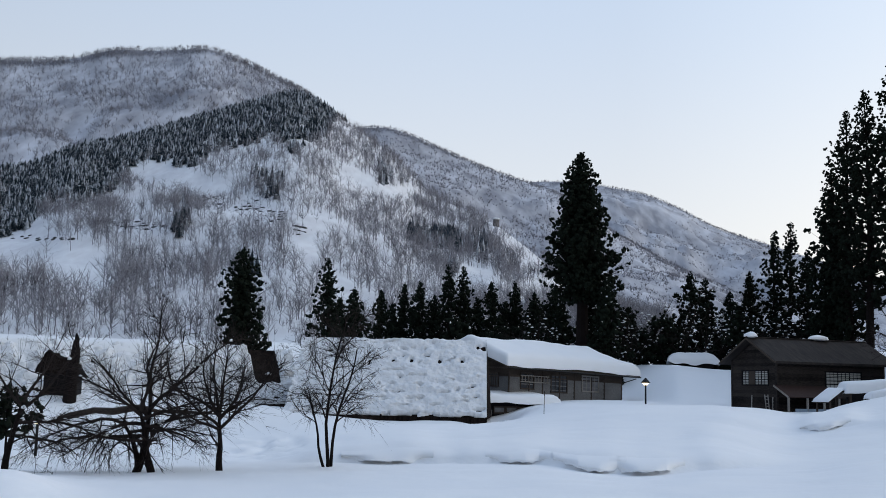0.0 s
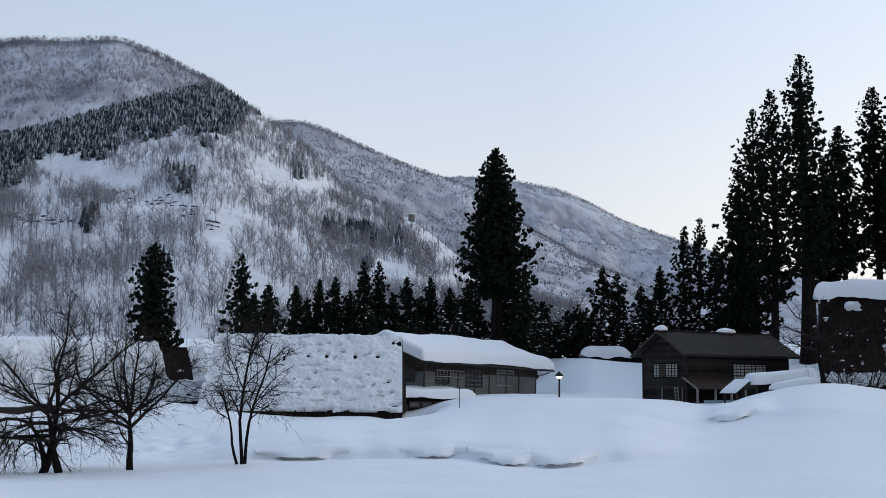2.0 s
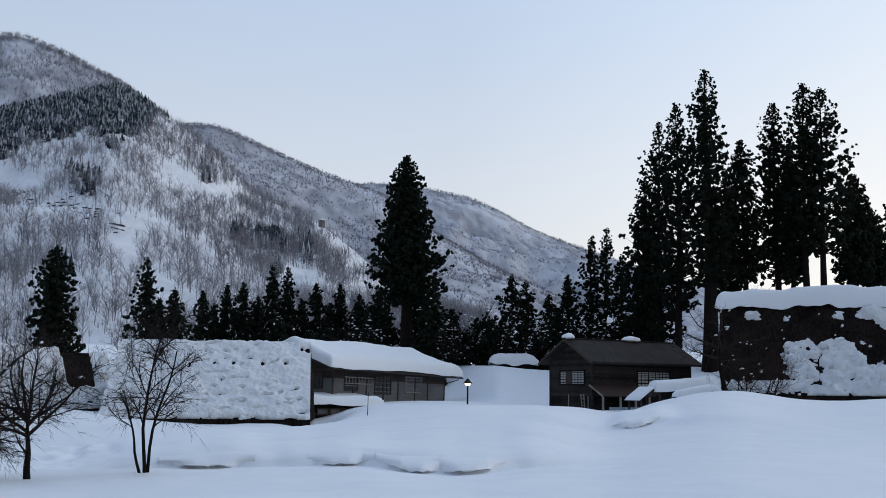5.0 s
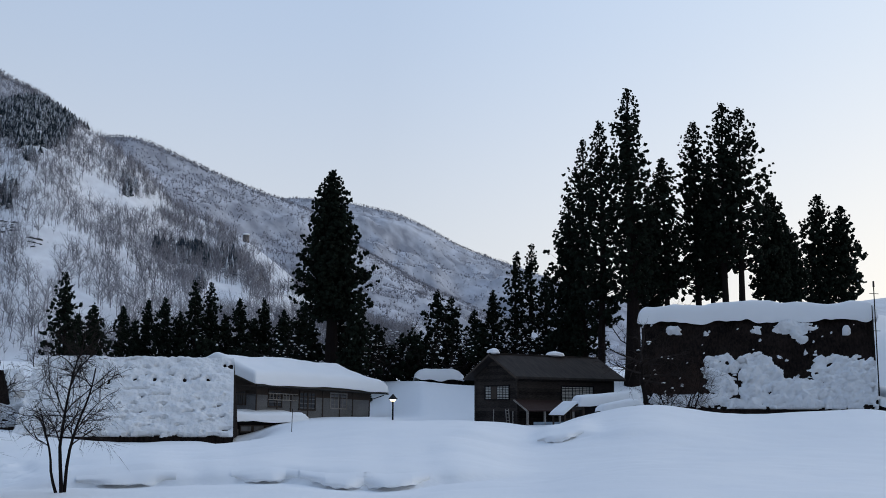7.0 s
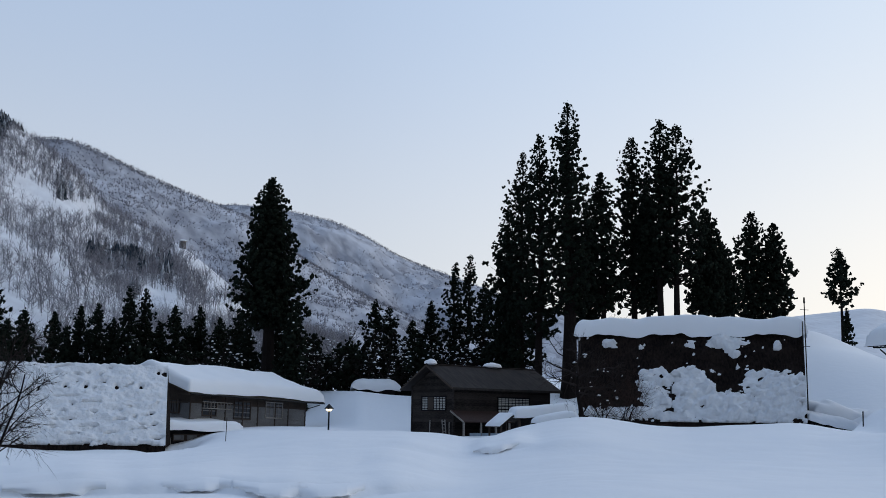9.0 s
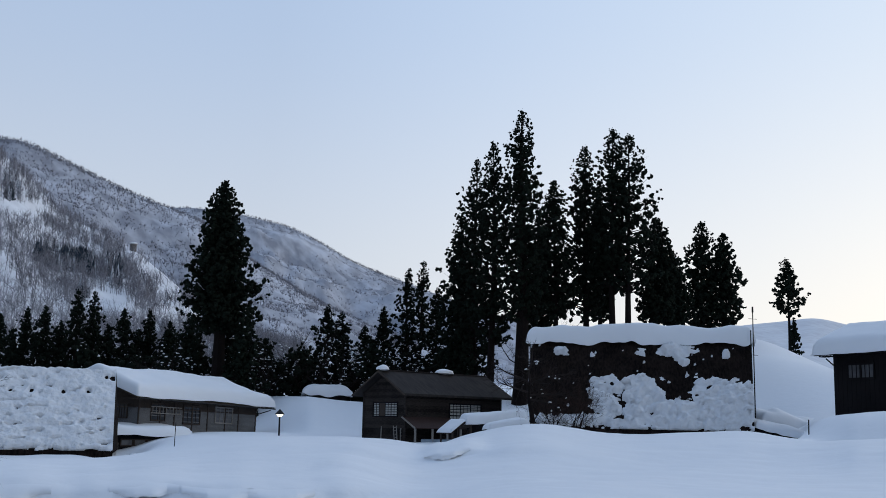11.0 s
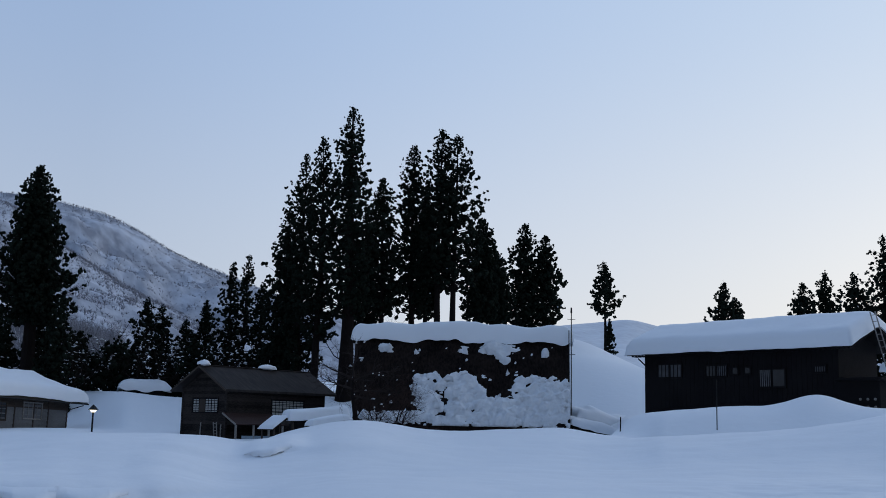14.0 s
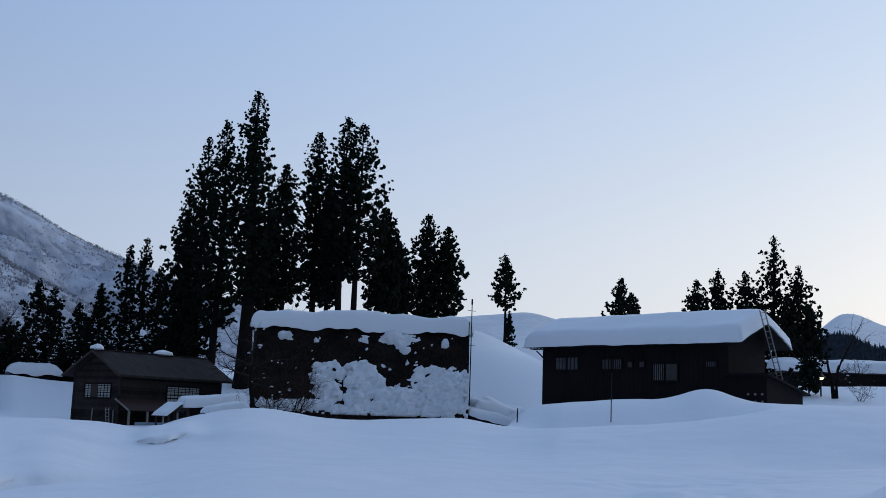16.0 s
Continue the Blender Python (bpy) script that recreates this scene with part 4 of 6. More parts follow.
def stick(b, far, tall, label, r=0.02):
    p = spot(b, far)
    p.z = gz(p) - 0.3
    ob = part("marker_pole", tube([(0, 0, 0), (0.02, 0, tall + 0.3)], [r, r], 6), METAL)
    ob.matrix_basis = Matrix.Translation(p)
    return tagged(ob, label, "pole", "marker poles")


stick(5.72, 57, 1.2, "thin snow marker pole")
stick(42.75, 52, 2.3, "thin tall snow marker pole", 0.025)
stick(37.9, 55, 0.7, "short snow marker pole", 0.03)
p = spot(35.38, 68.5)
an = thing("antenna_pole", "tall thin pole with a small aerial by the thatched house", "pole", Matrix.Translation((p.x, p.y, 0)))
part("pole", tube([(0, 0, 1.5), (0, 0, 9.0)], [0.04, 0.03], 6), METAL, an)
part("side_pole", tube([(-0.18, 0, 5.6), (-0.18, 0, 7.9)], [0.03, 0.03], 6), METAL, an)
part("tip", tube([(0, 0, 9.0), (0, 0, 9.35)], [0.06, 0.05], 8), METAL, an)
for z in (6.4, 8.6):
    part("crossbar", beam((-0.3, 0, z), (0.3, 0, z), 0.03), METAL, an)
wt = thing("water_tower", "small round concrete tower with a snowy cap on the ridge", "tower", Matrix.Translation(FRONT.at(3.08, 0.99).tolist()))
part("drum", tube([(0, 0, -4), (0, 0, 4.0)], [2.0, 2.0], 14), CONCRETE, wt)
part("cap", tube([(0, 0, 4.0), (0, 0, 4.6), (0, 0, 5.0)], [2.6, 2.6, 1.6], 14), SNOW, wt)


# ---- plants ----
def cones(p0, p1, r0, r1, sides=3):
    """Many tapered bars at once, open at the ends; r1 of nought brings them to a point."""
    p0, p1, r0, r1 = [np.asarray(a, float) for a in (p0, p1, r0, r1)]
    d = p1 - p0
    d = d / np.maximum(np.linalg.norm(d, axis=1, keepdims=True), 1e-6)
    h = np.where(np.abs(d[:, 2:]) < 0.9, [[0, 0, 1.0]], [[1.0, 0, 0]])
    a = np.cross(d, h)
    a /= np.linalg.norm(a, axis=1, keepdims=True)
    b = np.cross(d, a)
    ang = 2 * np.pi * np.arange(sides) / sides
    ring = np.cos(ang)[None, :, None] * a[:, None] + np.sin(ang)[None, :, None] * b[:, None]
    v = np.concatenate([p0[:, None] + ring * r0[:, None, None], p1[:, None] + ring * r1[:, None, None]], 1)
    base = (np.arange(len(p0)) * 2 * sides)[:, None]
    k = np.arange(sides)
    kk = (k + 1) % sides
    f = np.concatenate([np.stack([base + k, base + kk, base + sides + kk], -1), np.stack([base + k, base + sides + kk, base + sides + k], -1)], 1)
    return v.reshape(-1, 3), f.reshape(-1, 3)


def fast(name, v, f):
    me = bpy.data.meshes.new(name)
    me.vertices.add(len(v))
    me.vertices.foreach_set("co", v.astype(np.float32).ravel())
    me.loops.add(f.size)
    me.loops.foreach_set("vertex_index", f.astype(np.int32).ravel())
    me.polygons.add(len(f))
    me.polygons.foreach_set("loop_start", np.arange(0, f.size, 3, dtype=np.int32))
    me.update(calc_edges=True)
    return me


def spikes(p0, p1, r0):
    """Many bars that run out to a point, three faces each."""
    v, f = cones(p0, p1, r0, np.asarray(r0) * 0)
    n = len(p0)
    v = v.reshape(n, 6, 3)[:, :4].reshape(-1, 3)
    base = (np.arange(n) * 4)[:, None]
    return v, np.concatenate([base + [[0, 1, 3]], base + [[1, 2, 3]], base + [[2, 0, 3]]], 0)


def needles(centres, size, count, rng, wide=0.42, lift=0.0):
    """Tufts of pointed sprays round the centres."""
    centres = np.asarray(centres)
    n = len(centres) * count
    c = np.repeat(centres, count, 0)
    sz = np.repeat(np.broadcast_to(size, len(centres)), count) * rng.uniform(0.6, 1.25, n)
    d = rng.normal(size=(n, 3))
    d[:, 2] = d[:, 2] * 0.75 + lift
    d /= np.linalg.norm(d, axis=1, keepdims=True)
    s = np.cross(d, rng.normal(size=(n, 3)))
    s /= np.linalg.norm(s, axis=1, keepdims=True)
    w = (sz * wide)[:, None]
    root = c - d * sz[:, None] * 0.25
    v = np.stack([root - s * w * 0.45, c + d * sz[:, None] * 0.45 + s * w * 0.6, c + d * sz[:, None], root + d * sz[:, None] * 0.1 - s * w * 0.2], 1)
    base = (np.arange(n) * 4)[:, None]
    f = np.concatenate([base + [[0, 1, 2]], base + [[0, 2, 3]]], 0)
    return v.reshape(-1, 3), f


def join(*pieces):
    vs, fs, k = [], [], 0
    for v, f in pieces:
        vs.append(v)
        fs.append(np.asarray(f) + k)
        k += len(v)
    return np.concatenate(vs), np.concatenate(fs)


OCTA_V = np.array([(1, 0, 0), (0, 1, 0), (-1, 0, 0), (0, -1, 0), (0, 0, 1), (0, 0, -1)], float)
OCTA_F = np.array([(0, 1, 4), (1, 2, 4), (2, 3, 4), (3, 0, 4), (1, 0, 5), (2, 1, 5), (3, 2, 5), (0, 3, 5)])


def tufts(centres, size, rng, sprays):
    """Bushy tufts of foliage: a ragged core with short pointed sprays, most of them turned up."""
    n = len(centres)
    v = OCTA_V[None] * rng.uniform(0.6, 1.15, (n, 6, 1)) * rng.uniform(0.8, 1.25, (n, 1, 3))
    q = rng.normal(size=(n, 3))
    q /= np.linalg.norm(q, axis=1, keepdims=True)
    w = np.cross(q, rng.normal(size=(n, 3)))
    w /= np.linalg.norm(w, axis=1, keepdims=True)
    turn = np.stack([q, w, np.cross(q, w)], 1)
    v = np.einsum("nki,nij->nkj", v, turn) * np.asarray(size)[:, None, None] * 0.8 + np.asarray(centres)[:, None]
    core = v.reshape(-1, 3), (OCTA_F[None] + (np.arange(n) * 6)[:, None, None]).reshape(-1, 3)
    return join(core, needles(centres, np.asarray(size) * 0.98, sprays, rng, 0.24, 0.8))


def cedar(name, label, p, tall, wide, bare, seed, branches=230, tuft=0.5, group="cedars", gappy=0.0, full=0.75, lean=0.0, snow=6, hang=0.12, low_side=None, girth=0.019, dense=1.0):
    """A Japanese cedar: a tapered trunk, limbs that sag and turn up again, and bushy tufts along them. bare: share of the height below the crown."""
    rng = np.random.RandomState(seed)
    ob = thing(name, label, "tree", Matrix.Translation((p[0], p[1], p[2])), group)
    bend = lambda z: np.stack([lean * z + 0.12 * np.sin(z * 0.25 + seed), 0.1 * np.cos(z * 0.2 + seed), z], -1)
    zs = np.linspace(-1.0, tall * 0.99, 12)
    part("trunk", tube(bend(zs).tolist(), [max(0.02, tall * girth * (1 - 0.95 * max(0, z) / tall) * (1.25 if z < 0.5 else 1)) for z in zs], 9), BARK, ob)
    high = tall * (1 - bare)
    boughs = int(branches / 2.4)
    u = (np.arange(boughs) + rng.uniform(0, 1, boughs)) / boughs
    ang = np.arange(boughs) * 2.39996 + rng.normal(size=boughs) * 0.5
    prof = (1 - u) ** full * np.minimum(1, 0.72 + u * 1.8) * np.minimum(1, (1 - u) * 5 + 0.3) + 0.03
    lobe = 1 + 0.10 * np.sin(ang * 2 + u * 8 + seed) + 0.09 * np.sin(u * 23 + seed * 2 + ang)
    reach = wide * prof * lobe * rng.uniform(0.72, 1.1, boughs)
    keep = (rng.uniform(0, 1, boughs) > 0.3 * gappy * (u < 0.93)) | (u > 0.95)
    u, ang, reach = u[keep], ang[keep], reach[keep]
    z0 = tall * bare + high * 0.985 * u
    if low_side is not None:
        z0 = z0 - np.where(u < 0.4, tall * bare * 0.85 * np.clip(np.cos(ang - low_side) + 0.25, 0, 1) * (1 - u / 0.4), 0)
    root = bend(z0)
    out = np.stack([np.cos(ang), np.sin(ang), 0 * ang], -1)
    side = np.stack([-np.sin(ang), np.cos(ang), 0 * ang], -1)

    def along_bough(i, k):
        rise = reach[i] * ((0.30 - 2.4 * hang * (1 - u[i])) * k + 0.30 * k ** 3)
        return root[i] + out[i] * (reach[i] * k)[:, None] + np.stack([0 * rise, 0 * rise, rise], -1)

    every = np.arange(len(u))
    for_k = [along_bough(every, np.full(len(u), k)) for k in (0.0, 0.5, 0.95)]
    thick = 0.02 + 0.0022 * tall * (1 - u)
    tagged(mesh_part("branching", fast("branching", *join(cones(for_k[0], for_k[1], thick, thick * 0.6), spikes(for_k[1], for_k[2], thick * 0.6))), BARK, ob), kind="stuff")
    puffs = np.maximum(2, (dense * branches / boughs * (0.4 + 0.9 * reach / wide)).astype(int))
    own = np.repeat(every, puffs)
    k = rng.uniform((0.1 + 0.25 * gappy) ** 1.2, 1.0, len(own)) ** 0.8
    c = along_bough(own, k) + side[own] * (rng.uniform(-1, 1, len(own)) * 0.26 * reach[own] * k * (1.2 - 0.75 * k))[:, None]
    i = np.repeat(own, 3)
    c = np.repeat(c, 3, 0) + rng.normal(size=(len(i), 3)) * tuft * [0.22, 0.22, 0.20]
    sz = tuft * 0.52 * (0.5 + 0.5 * np.minimum(1, (1 - u[i]) * 2.6)) * rng.uniform(0.5, 1.3, len(i))
    fill = int(len(i) * 0.22 * (1 - gappy))
    fu = rng.uniform(0, 0.86, fill)
    fa = rng.uniform(0, 6.283, fill)
    fr = wide * ((1 - fu) ** full) * rng.uniform(0.05, 0.6, fill)
    inner = bend(tall * bare + high * fu) + np.stack([np.cos(fa) * fr, np.sin(fa) * fr, 0 * fa], -1)
    tops = bend(tall * np.linspace(0.90, 1.0, 9))
    cs = np.concatenate([c, inner, tops])
    sz = np.concatenate([sz, np.full(fill, tuft * 0.66), tuft * np.linspace(0.30, 0.10, 9)])
    mesh_part("crown", fast("crown", *tufts(cs, sz, rng, 3)), CEDAR, ob)
    if snow:
        pick = rng.choice(len(c), snow)
        bm = bmesh.new()
        for at, s in zip(c[pick], sz[pick]):
            q = blob(s * rng.uniform(0.12, 0.5), s * rng.uniform(0.15, 0.4), s * rng.uniform(0.15, 0.5), rng.uniform(0, 9), 1)
            bmesh.ops.translate(q, verts=q.verts, vec=Vector(at) + Vector((0, -0.12, s * 0.45)))
            tmp = bpy.data.meshes.new("t")
            q.to_mesh(tmp)
            q.free()
            bm.from_mesh(tmp)
            bpy.data.meshes.remove(tmp)
        part("snow_clumps", bm, SNOW, ob, "small clumps of snow caught in the foliage", True)
    return ob


def grow(rng, tall, forks, limbs, twigs, spread=0.9, trunk_share=0.35, droop=0.0, thick=0.022, limb_share=0.55, stem=0.0):
    """Bars of a bare tree as lists of start, end and radii, level by level: trunks, limbs, branches, twigs."""
    trunk, limb, twig = [], [], []

    def shoot(p, d, length, r, steps, sink, bend):
        pts = [np.array(p)]
        d = np.array(d, float)
        for _ in range(steps):
            d = d + rng.normal(size=3) * bend
            d[2] -= sink
            d /= np.linalg.norm(d)
            pts.append(pts[-1] + d * length / steps)
        return pts

    def bars(pts, r0, r1, store):
        for i in range(len(pts) - 1):
            a, b = r0 + (r1 - r0) * i / (len(pts) - 1), r0 + (r1 - r0) * (i + 1) / (len(pts) - 1)
            store.append((pts[i], pts[i + 1], a, b))

    foot = np.array([0.0, 0, -0.3])
    if stem:
        base = shoot(foot, (rng.uniform(-0.1, 0.1), 0, 1), tall * stem + 0.3, 0, 4, 0, 0.06)
        bars(base, tall * thick * 1.15, tall * thick * 0.95, trunk)
        foot = base[-1]
    for f in range(forks):
        a = rng.uniform(0, 6.283) if forks == 1 else 6.283 * f / forks + rng.uniform(-0.9, 0.9)
        tilt = rng.uniform(0.02, 0.12) if forks == 1 else rng.uniform(0.1, 0.5)
        pts = shoot(foot, (math.cos(a) * tilt * (2 if stem else 1), math.sin(a) * tilt, 1), tall * (1 - stem) * rng.uniform(0.72, 1.05), 0, 9, -0.03, 0.2)
        r = tall * thick * (1 if forks == 1 else rng.uniform(0.55, 0.85))
        bars(pts, r, r * 0.12, trunk)
        for k in range(limbs):
            s = rng.uniform(trunk_share, 0.97)
            i = int(s * 9)
            p = pts[i] + (pts[min(i + 1, 9)] - pts[i]) * (s * 9 - i)
            b = rng.uniform(0, 6.283)
            ln = tall * limb_share * (1.05 - s) * rng.uniform(0.7, 1.25) + tall * 0.06
            lp = shoot(p, (math.cos(b) * spread, math.sin(b) * spread, rng.uniform(0.35, 0.9)), ln, 0, 5, droop, 0.34)
            lr = r * (1 - s) * 0.4 + r * 0.05
            bars(lp, lr, lr * 0.25, limb)
            for _ in range(twigs):
                j = rng.randint(1, 5)
                c = rng.normal(size=3)
                c[2] = abs(c[2]) * 0.5 - droop
                dd = lp[j] - lp[j - 1]
                dd = dd / np.linalg.norm(dd) + c * 0.7
                tl = ln * rng.uniform(0.18, 0.45)
                tp = shoot(lp[j], dd / np.linalg.norm(dd), tl, 0, 4, droop * 1.4, 0.3)
                bars(tp, lr * 0.2 + 0.003, 0.0025, twig)
                for _ in range(3):
                    m = rng.randint(0, 4)
                    c2 = (tp[m + 1] - tp[m]) / max(np.linalg.norm(tp[m + 1] - tp[m]), 1e-6) + rng.normal(size=3) * 0.6
                    c2[2] -= droop * 4
                    q = tp[m] + c2 / np.linalg.norm(c2) * tl * rng.uniform(0.25, 0.55)
                    h = (tp[m] + q) / 2 + rng.normal(size=3) * tl * 0.05
                    twig.append((tp[m], h, 0.005, 0.003))
                    twig.append((h, q, 0.003, 0.0015))
    return trunk, limb, twig


def stacked(bars):
    return [np.array([b[i] for b in bars]) for i in range(4)]


def bare_tree(name, label, p, tall, seed, forks=1, limbs=14, twigs=9, spread=0.9, trunk_share=0.3, droop=0.0, thick=0.022, mat=None, group="bare trees", snow=0, limb_share=0.55, turn=0.0, stem=0.0):
    rng = np.random.RandomState(seed)
    ob = thing(name, label, "tree", Matrix.Translation((p[0], p[1], p[2])) @ Matrix.Rotation(turn, 4, "Z"), group)
    t, l, w = grow(rng, tall, forks, limbs, twigs, spread, trunk_share, droop, thick, limb_share, stem)
    mat = mat or TWIG
    mesh_part("trunk", soup("trunk", *cones(*stacked(t), 8)), BARK, ob, smooth=True)
    tagged(mesh_part("branching", soup("branching", *cones(*stacked(l), 5)), mat, ob), kind="stuff")
    tagged(mesh_part("twig_work", fast("twig_work", *spikes(*stacked(w)[:3])), mat, ob), kind="stuff")
    if snow:
        bm = bmesh.new()
        for k in rng.choice(len(l), snow):
            a, b, _, _ = l[k]
            c = (np.array(a) + np.array(b)) / 2
            s = rng.uniform(0.03, 0.1) * tall / 5
            q = blob(s * rng.uniform(0.6, 1.7), s, s * rng.uniform(0.5, 1.0), k, 1)
            bmesh.ops.translate(q, verts=q.verts, vec=Vector(c) + Vector((0, 0, 0.03)))
            tmp = bpy.data.meshes.new("t")
            q.to_mesh(tmp)
            q.free()
            bm.from_mesh(tmp)
            bpy.data.meshes.remove(tmp)
        part("snow_clumps", bm, SNOW, ob, "clumps of snow caught in the branches", True)
    return ob


def stand(b, far, rise=None):
    """A foot on the ground at a bearing; with rise, also the height from there to that angle."""
    p = spot(b, far)
    p.z = gz(p)
    return p if rise is None else (p, EYE + far * math.tan(radians(rise)) - p.z)


# foreground bare trees
def orchard_tree(label, b, far, seed, stems, boughs, snow=0, fine=1.0):
    """A bare tree seen from the lookout with x to its side. stems: offset, lean in degrees, length, radius, shoots on it. boughs: stem, share of the stem, heading and rise in degrees, length, sag."""
    rng = np.random.RandomState(seed)
    ob = thing("bare_tree", label, "tree", Matrix.Translation(stand(b, far)) @ Matrix.Rotation(radians(-b), 4, "Z"), "bare trees")
    trunk, limb, twig = [], [], []

    def shoot(p, d, length, steps, sink, bend):
        pts, d = [np.array(p, float)], np.array(d, float)
        for _ in range(steps):
            d = d + rng.normal(size=3) * bend
            d[2] -= sink
            d /= np.linalg.norm(d)
            pts.append(pts[-1] + d * length / steps)
        return pts

    def bars(pts, r0, r1, store):
        n = len(pts) - 1
        for i in range(n):
            store.append((pts[i], pts[i + 1], r0 + (r1 - r0) * i / n, r0 + (r1 - r0) * (i + 1) / n))

    def spray(pts, length, r, sag):
        """Side branches, twigs and twiglets along a limb."""
        n = len(pts) - 1
        for _ in range(int(4 + length * 5.5 * fine)):
            s = rng.uniform(0.12, 1.0)
            i = min(n - 1, int(s * n))
            at = pts[i] + (pts[i + 1] - pts[i]) * (s * n - i)
            run = pts[i + 1] - pts[i]
            d = run / np.linalg.norm(run) * 0.8 + rng.normal(size=3) * [0.75, 0.75, 0.6]
            ln = length * (0.16 + 0.34 * (1 - s)) * rng.uniform(0.6, 1.4) + 0.12
            side = shoot(at, d / np.linalg.norm(d), ln, 4, sag * 0.6, 0.16)
            br = max(0.006, r * (1 - s) * 0.4 + 0.006)
            bars(side, br, 0.004, limb)
            for _ in range(int(3 + ln * 5 * fine)):
                j = rng.randint(0, 4)
                run2 = side[j + 1] - side[j]
                d2 = run2 / np.linalg.norm(run2) + rng.normal(size=3) * 0.55
                tw = shoot(side[j] + run2 * rng.uniform(), d2 / np.linalg.norm(d2), ln * rng.uniform(0.3, 0.65) + 0.06, 3, sag * 0.7, 0.14)
                bars(tw, 0.0055, 0.003, twig)
                for _ in range(2):
                    q = tw[rng.randint(0, 3)]
                    d3 = (tw[-1] - tw[0]) + rng.normal(size=3) * ln * 0.22
                    twig.append((q, q + d3 * rng.uniform(0.4, 0.8), 0.0042, 0.002))

    grown = []
    for x0, lean, length, r, shoots in stems:
        a = radians(lean)
        pts = shoot((x0, rng.uniform(-0.05, 0.05), -0.3), (math.sin(a), rng.uniform(-0.1, 0.1), math.cos(a)), length + 0.3, 8, -0.015, 0.09)
        grown.append((pts, r))
        bars(pts, r, r * 0.35, trunk)
        for _ in range(shoots):
            s = rng.uniform(0.42, 1.0)
            i = min(7, int(s * 8))
            c = rng.uniform(0, 6.283)
            ln = length * (0.3 + 0.5 * (1 - s)) * rng.uniform(0.7, 1.2)
            lp = shoot(pts[i] + (pts[i + 1] - pts[i]) * (s * 8 - i), (math.cos(c) * 0.8, math.sin(c) * 0.5, rng.uniform(0.5, 1.1)), ln, 6, 0.0, 0.16)
            bars(lp, r * 0.34, 0.006, limb)
            spray(lp, ln, r * 0.34, 0.0)
    for stem, s, heading, rise, length, sag in boughs:
        pts, r = grown[stem]
        i = min(7, int(s * 8))
        h, e = radians(heading), radians(rise)
        lp = shoot(pts[i] + (pts[i + 1] - pts[i]) * (s * 8 - i), (math.cos(h) * math.cos(e), math.sin(h) * math.cos(e), math.sin(e)), length, 8, sag, 0.13)
        br = r * 0.30 + 0.008 * length
        bars(lp, br, 0.009, limb)
        spray(lp, length, br, sag)
    mesh_part("trunk", soup("trunk", *cones(*stacked(trunk), 8)), BARK, ob, smooth=True)
    tagged(mesh_part("branching", fast("branching", *cones(*stacked(limb), 5)), TWIG, ob), kind="stuff")
    tagged(mesh_part("twig_work", fast("twig_work", *spikes(*stacked(twig)[:3])), TWIG, ob), kind="stuff")
    if snow:
        bm = bmesh.new()
        for k in rng.choice(len(limb), snow):
            at, to, r, _ = limb[k]
            w = rng.uniform(0.03, 0.09)
            q = blob(w * rng.uniform(0.8, 1.8), w, w * rng.uniform(0.6, 1.1), k, 1)
            bmesh.ops.translate(q, verts=q.verts, vec=Vector((at + to) / 2) + Vector((0, 0, 0.02)))
            tmp = bpy.data.meshes.new("t")
            q.to_mesh(tmp)
            q.free()
            bm.from_mesh(tmp)
            bpy.data.meshes.remove(tmp)
        part("snow_clumps", bm, SNOW, ob, "clumps of snow caught in the branches", True)
    return ob


orchard_tree("young bare tree forked low with a fan of fine branches", -10.94, 31, 71, [(0, -4, 1.5, 0.11, 2)],
             [(0, 0.8, 3, 32, 2.6, -0.07), (0, 0.85, 178, 42, 2.2, -0.04), (0, 0.95, 12, 58, 2.3, -0.02), (0, 1.0, 165, 70, 2.3, -0.02), (0, 1.0, 330, 66, 2.4, -0.02), (0, 0.98, 350, 45, 1.9, 0.0), (0, 1.0, 160, 48, 2.0, 0.0), (0, 0.8, 190, 22, 1.7, -0.02), (0, 1.0, 90, 80, 2.2, 0.0)], 4, 1.15)
orchard_tree("slender many-stemmed bare tree in snow", -5.45, 31, 79, [(-0.02, -17, 2.1, 0.045, 4), (0.0, 0, 3.7, 0.055, 9), (0.06, 4, 3.5, 0.05, 8)],
             [(0, 0.7, 150, 60, 0.9, -0.02), (1, 0.45, 25, 60, 0.9, -0.02), (2, 0.4, 20, 50, 0.9, -0.01), (1, 0.4, 165, 55, 0.9, -0.01)], 0, 0.9)
orchard_tree("thick bare tree with long drooping snowy branches", -15.25, 31.5, 73, [(0, 4, 1.9, 0.13, 3), (0.15, -8, 1.5, 0.10, 2)],
             [(0, 0.95, 8, 38, 3.3, -0.05), (0, 0.85, 172, 18, 2.4, -0.14), (0, 1.0, 70, 72, 2.9, -0.02), (0, 0.9, 120, 66, 2.9, -0.03), (0, 0.6, 185, 12, 3.0, 0.06), (0, 0.75, 200, 20, 2.8, 0.1), (1, 0.8, 350, 10, 2.4, 0.08), (1, 0.95, 170, 25, 2.6, 0.1), (0, 0.7, 340, 25, 2.6, 0.06)], 16)
orchard_tree("leaning bare tree with wide drooping twigs", -14.2, 31, 74, [(0, -14, 1.7, 0.12, 2)],
             [(0, 0.9, 15, 30, 2.3, 0.05), (0, 0.95, 165, 40, 2.2, 0.04), (0, 0.8, 5, 5, 1.9, 0.1), (0, 1.0, 60, 65, 2.3, -0.02), (0, 0.6, 190, 0, 2.0, 0.12)], 10)
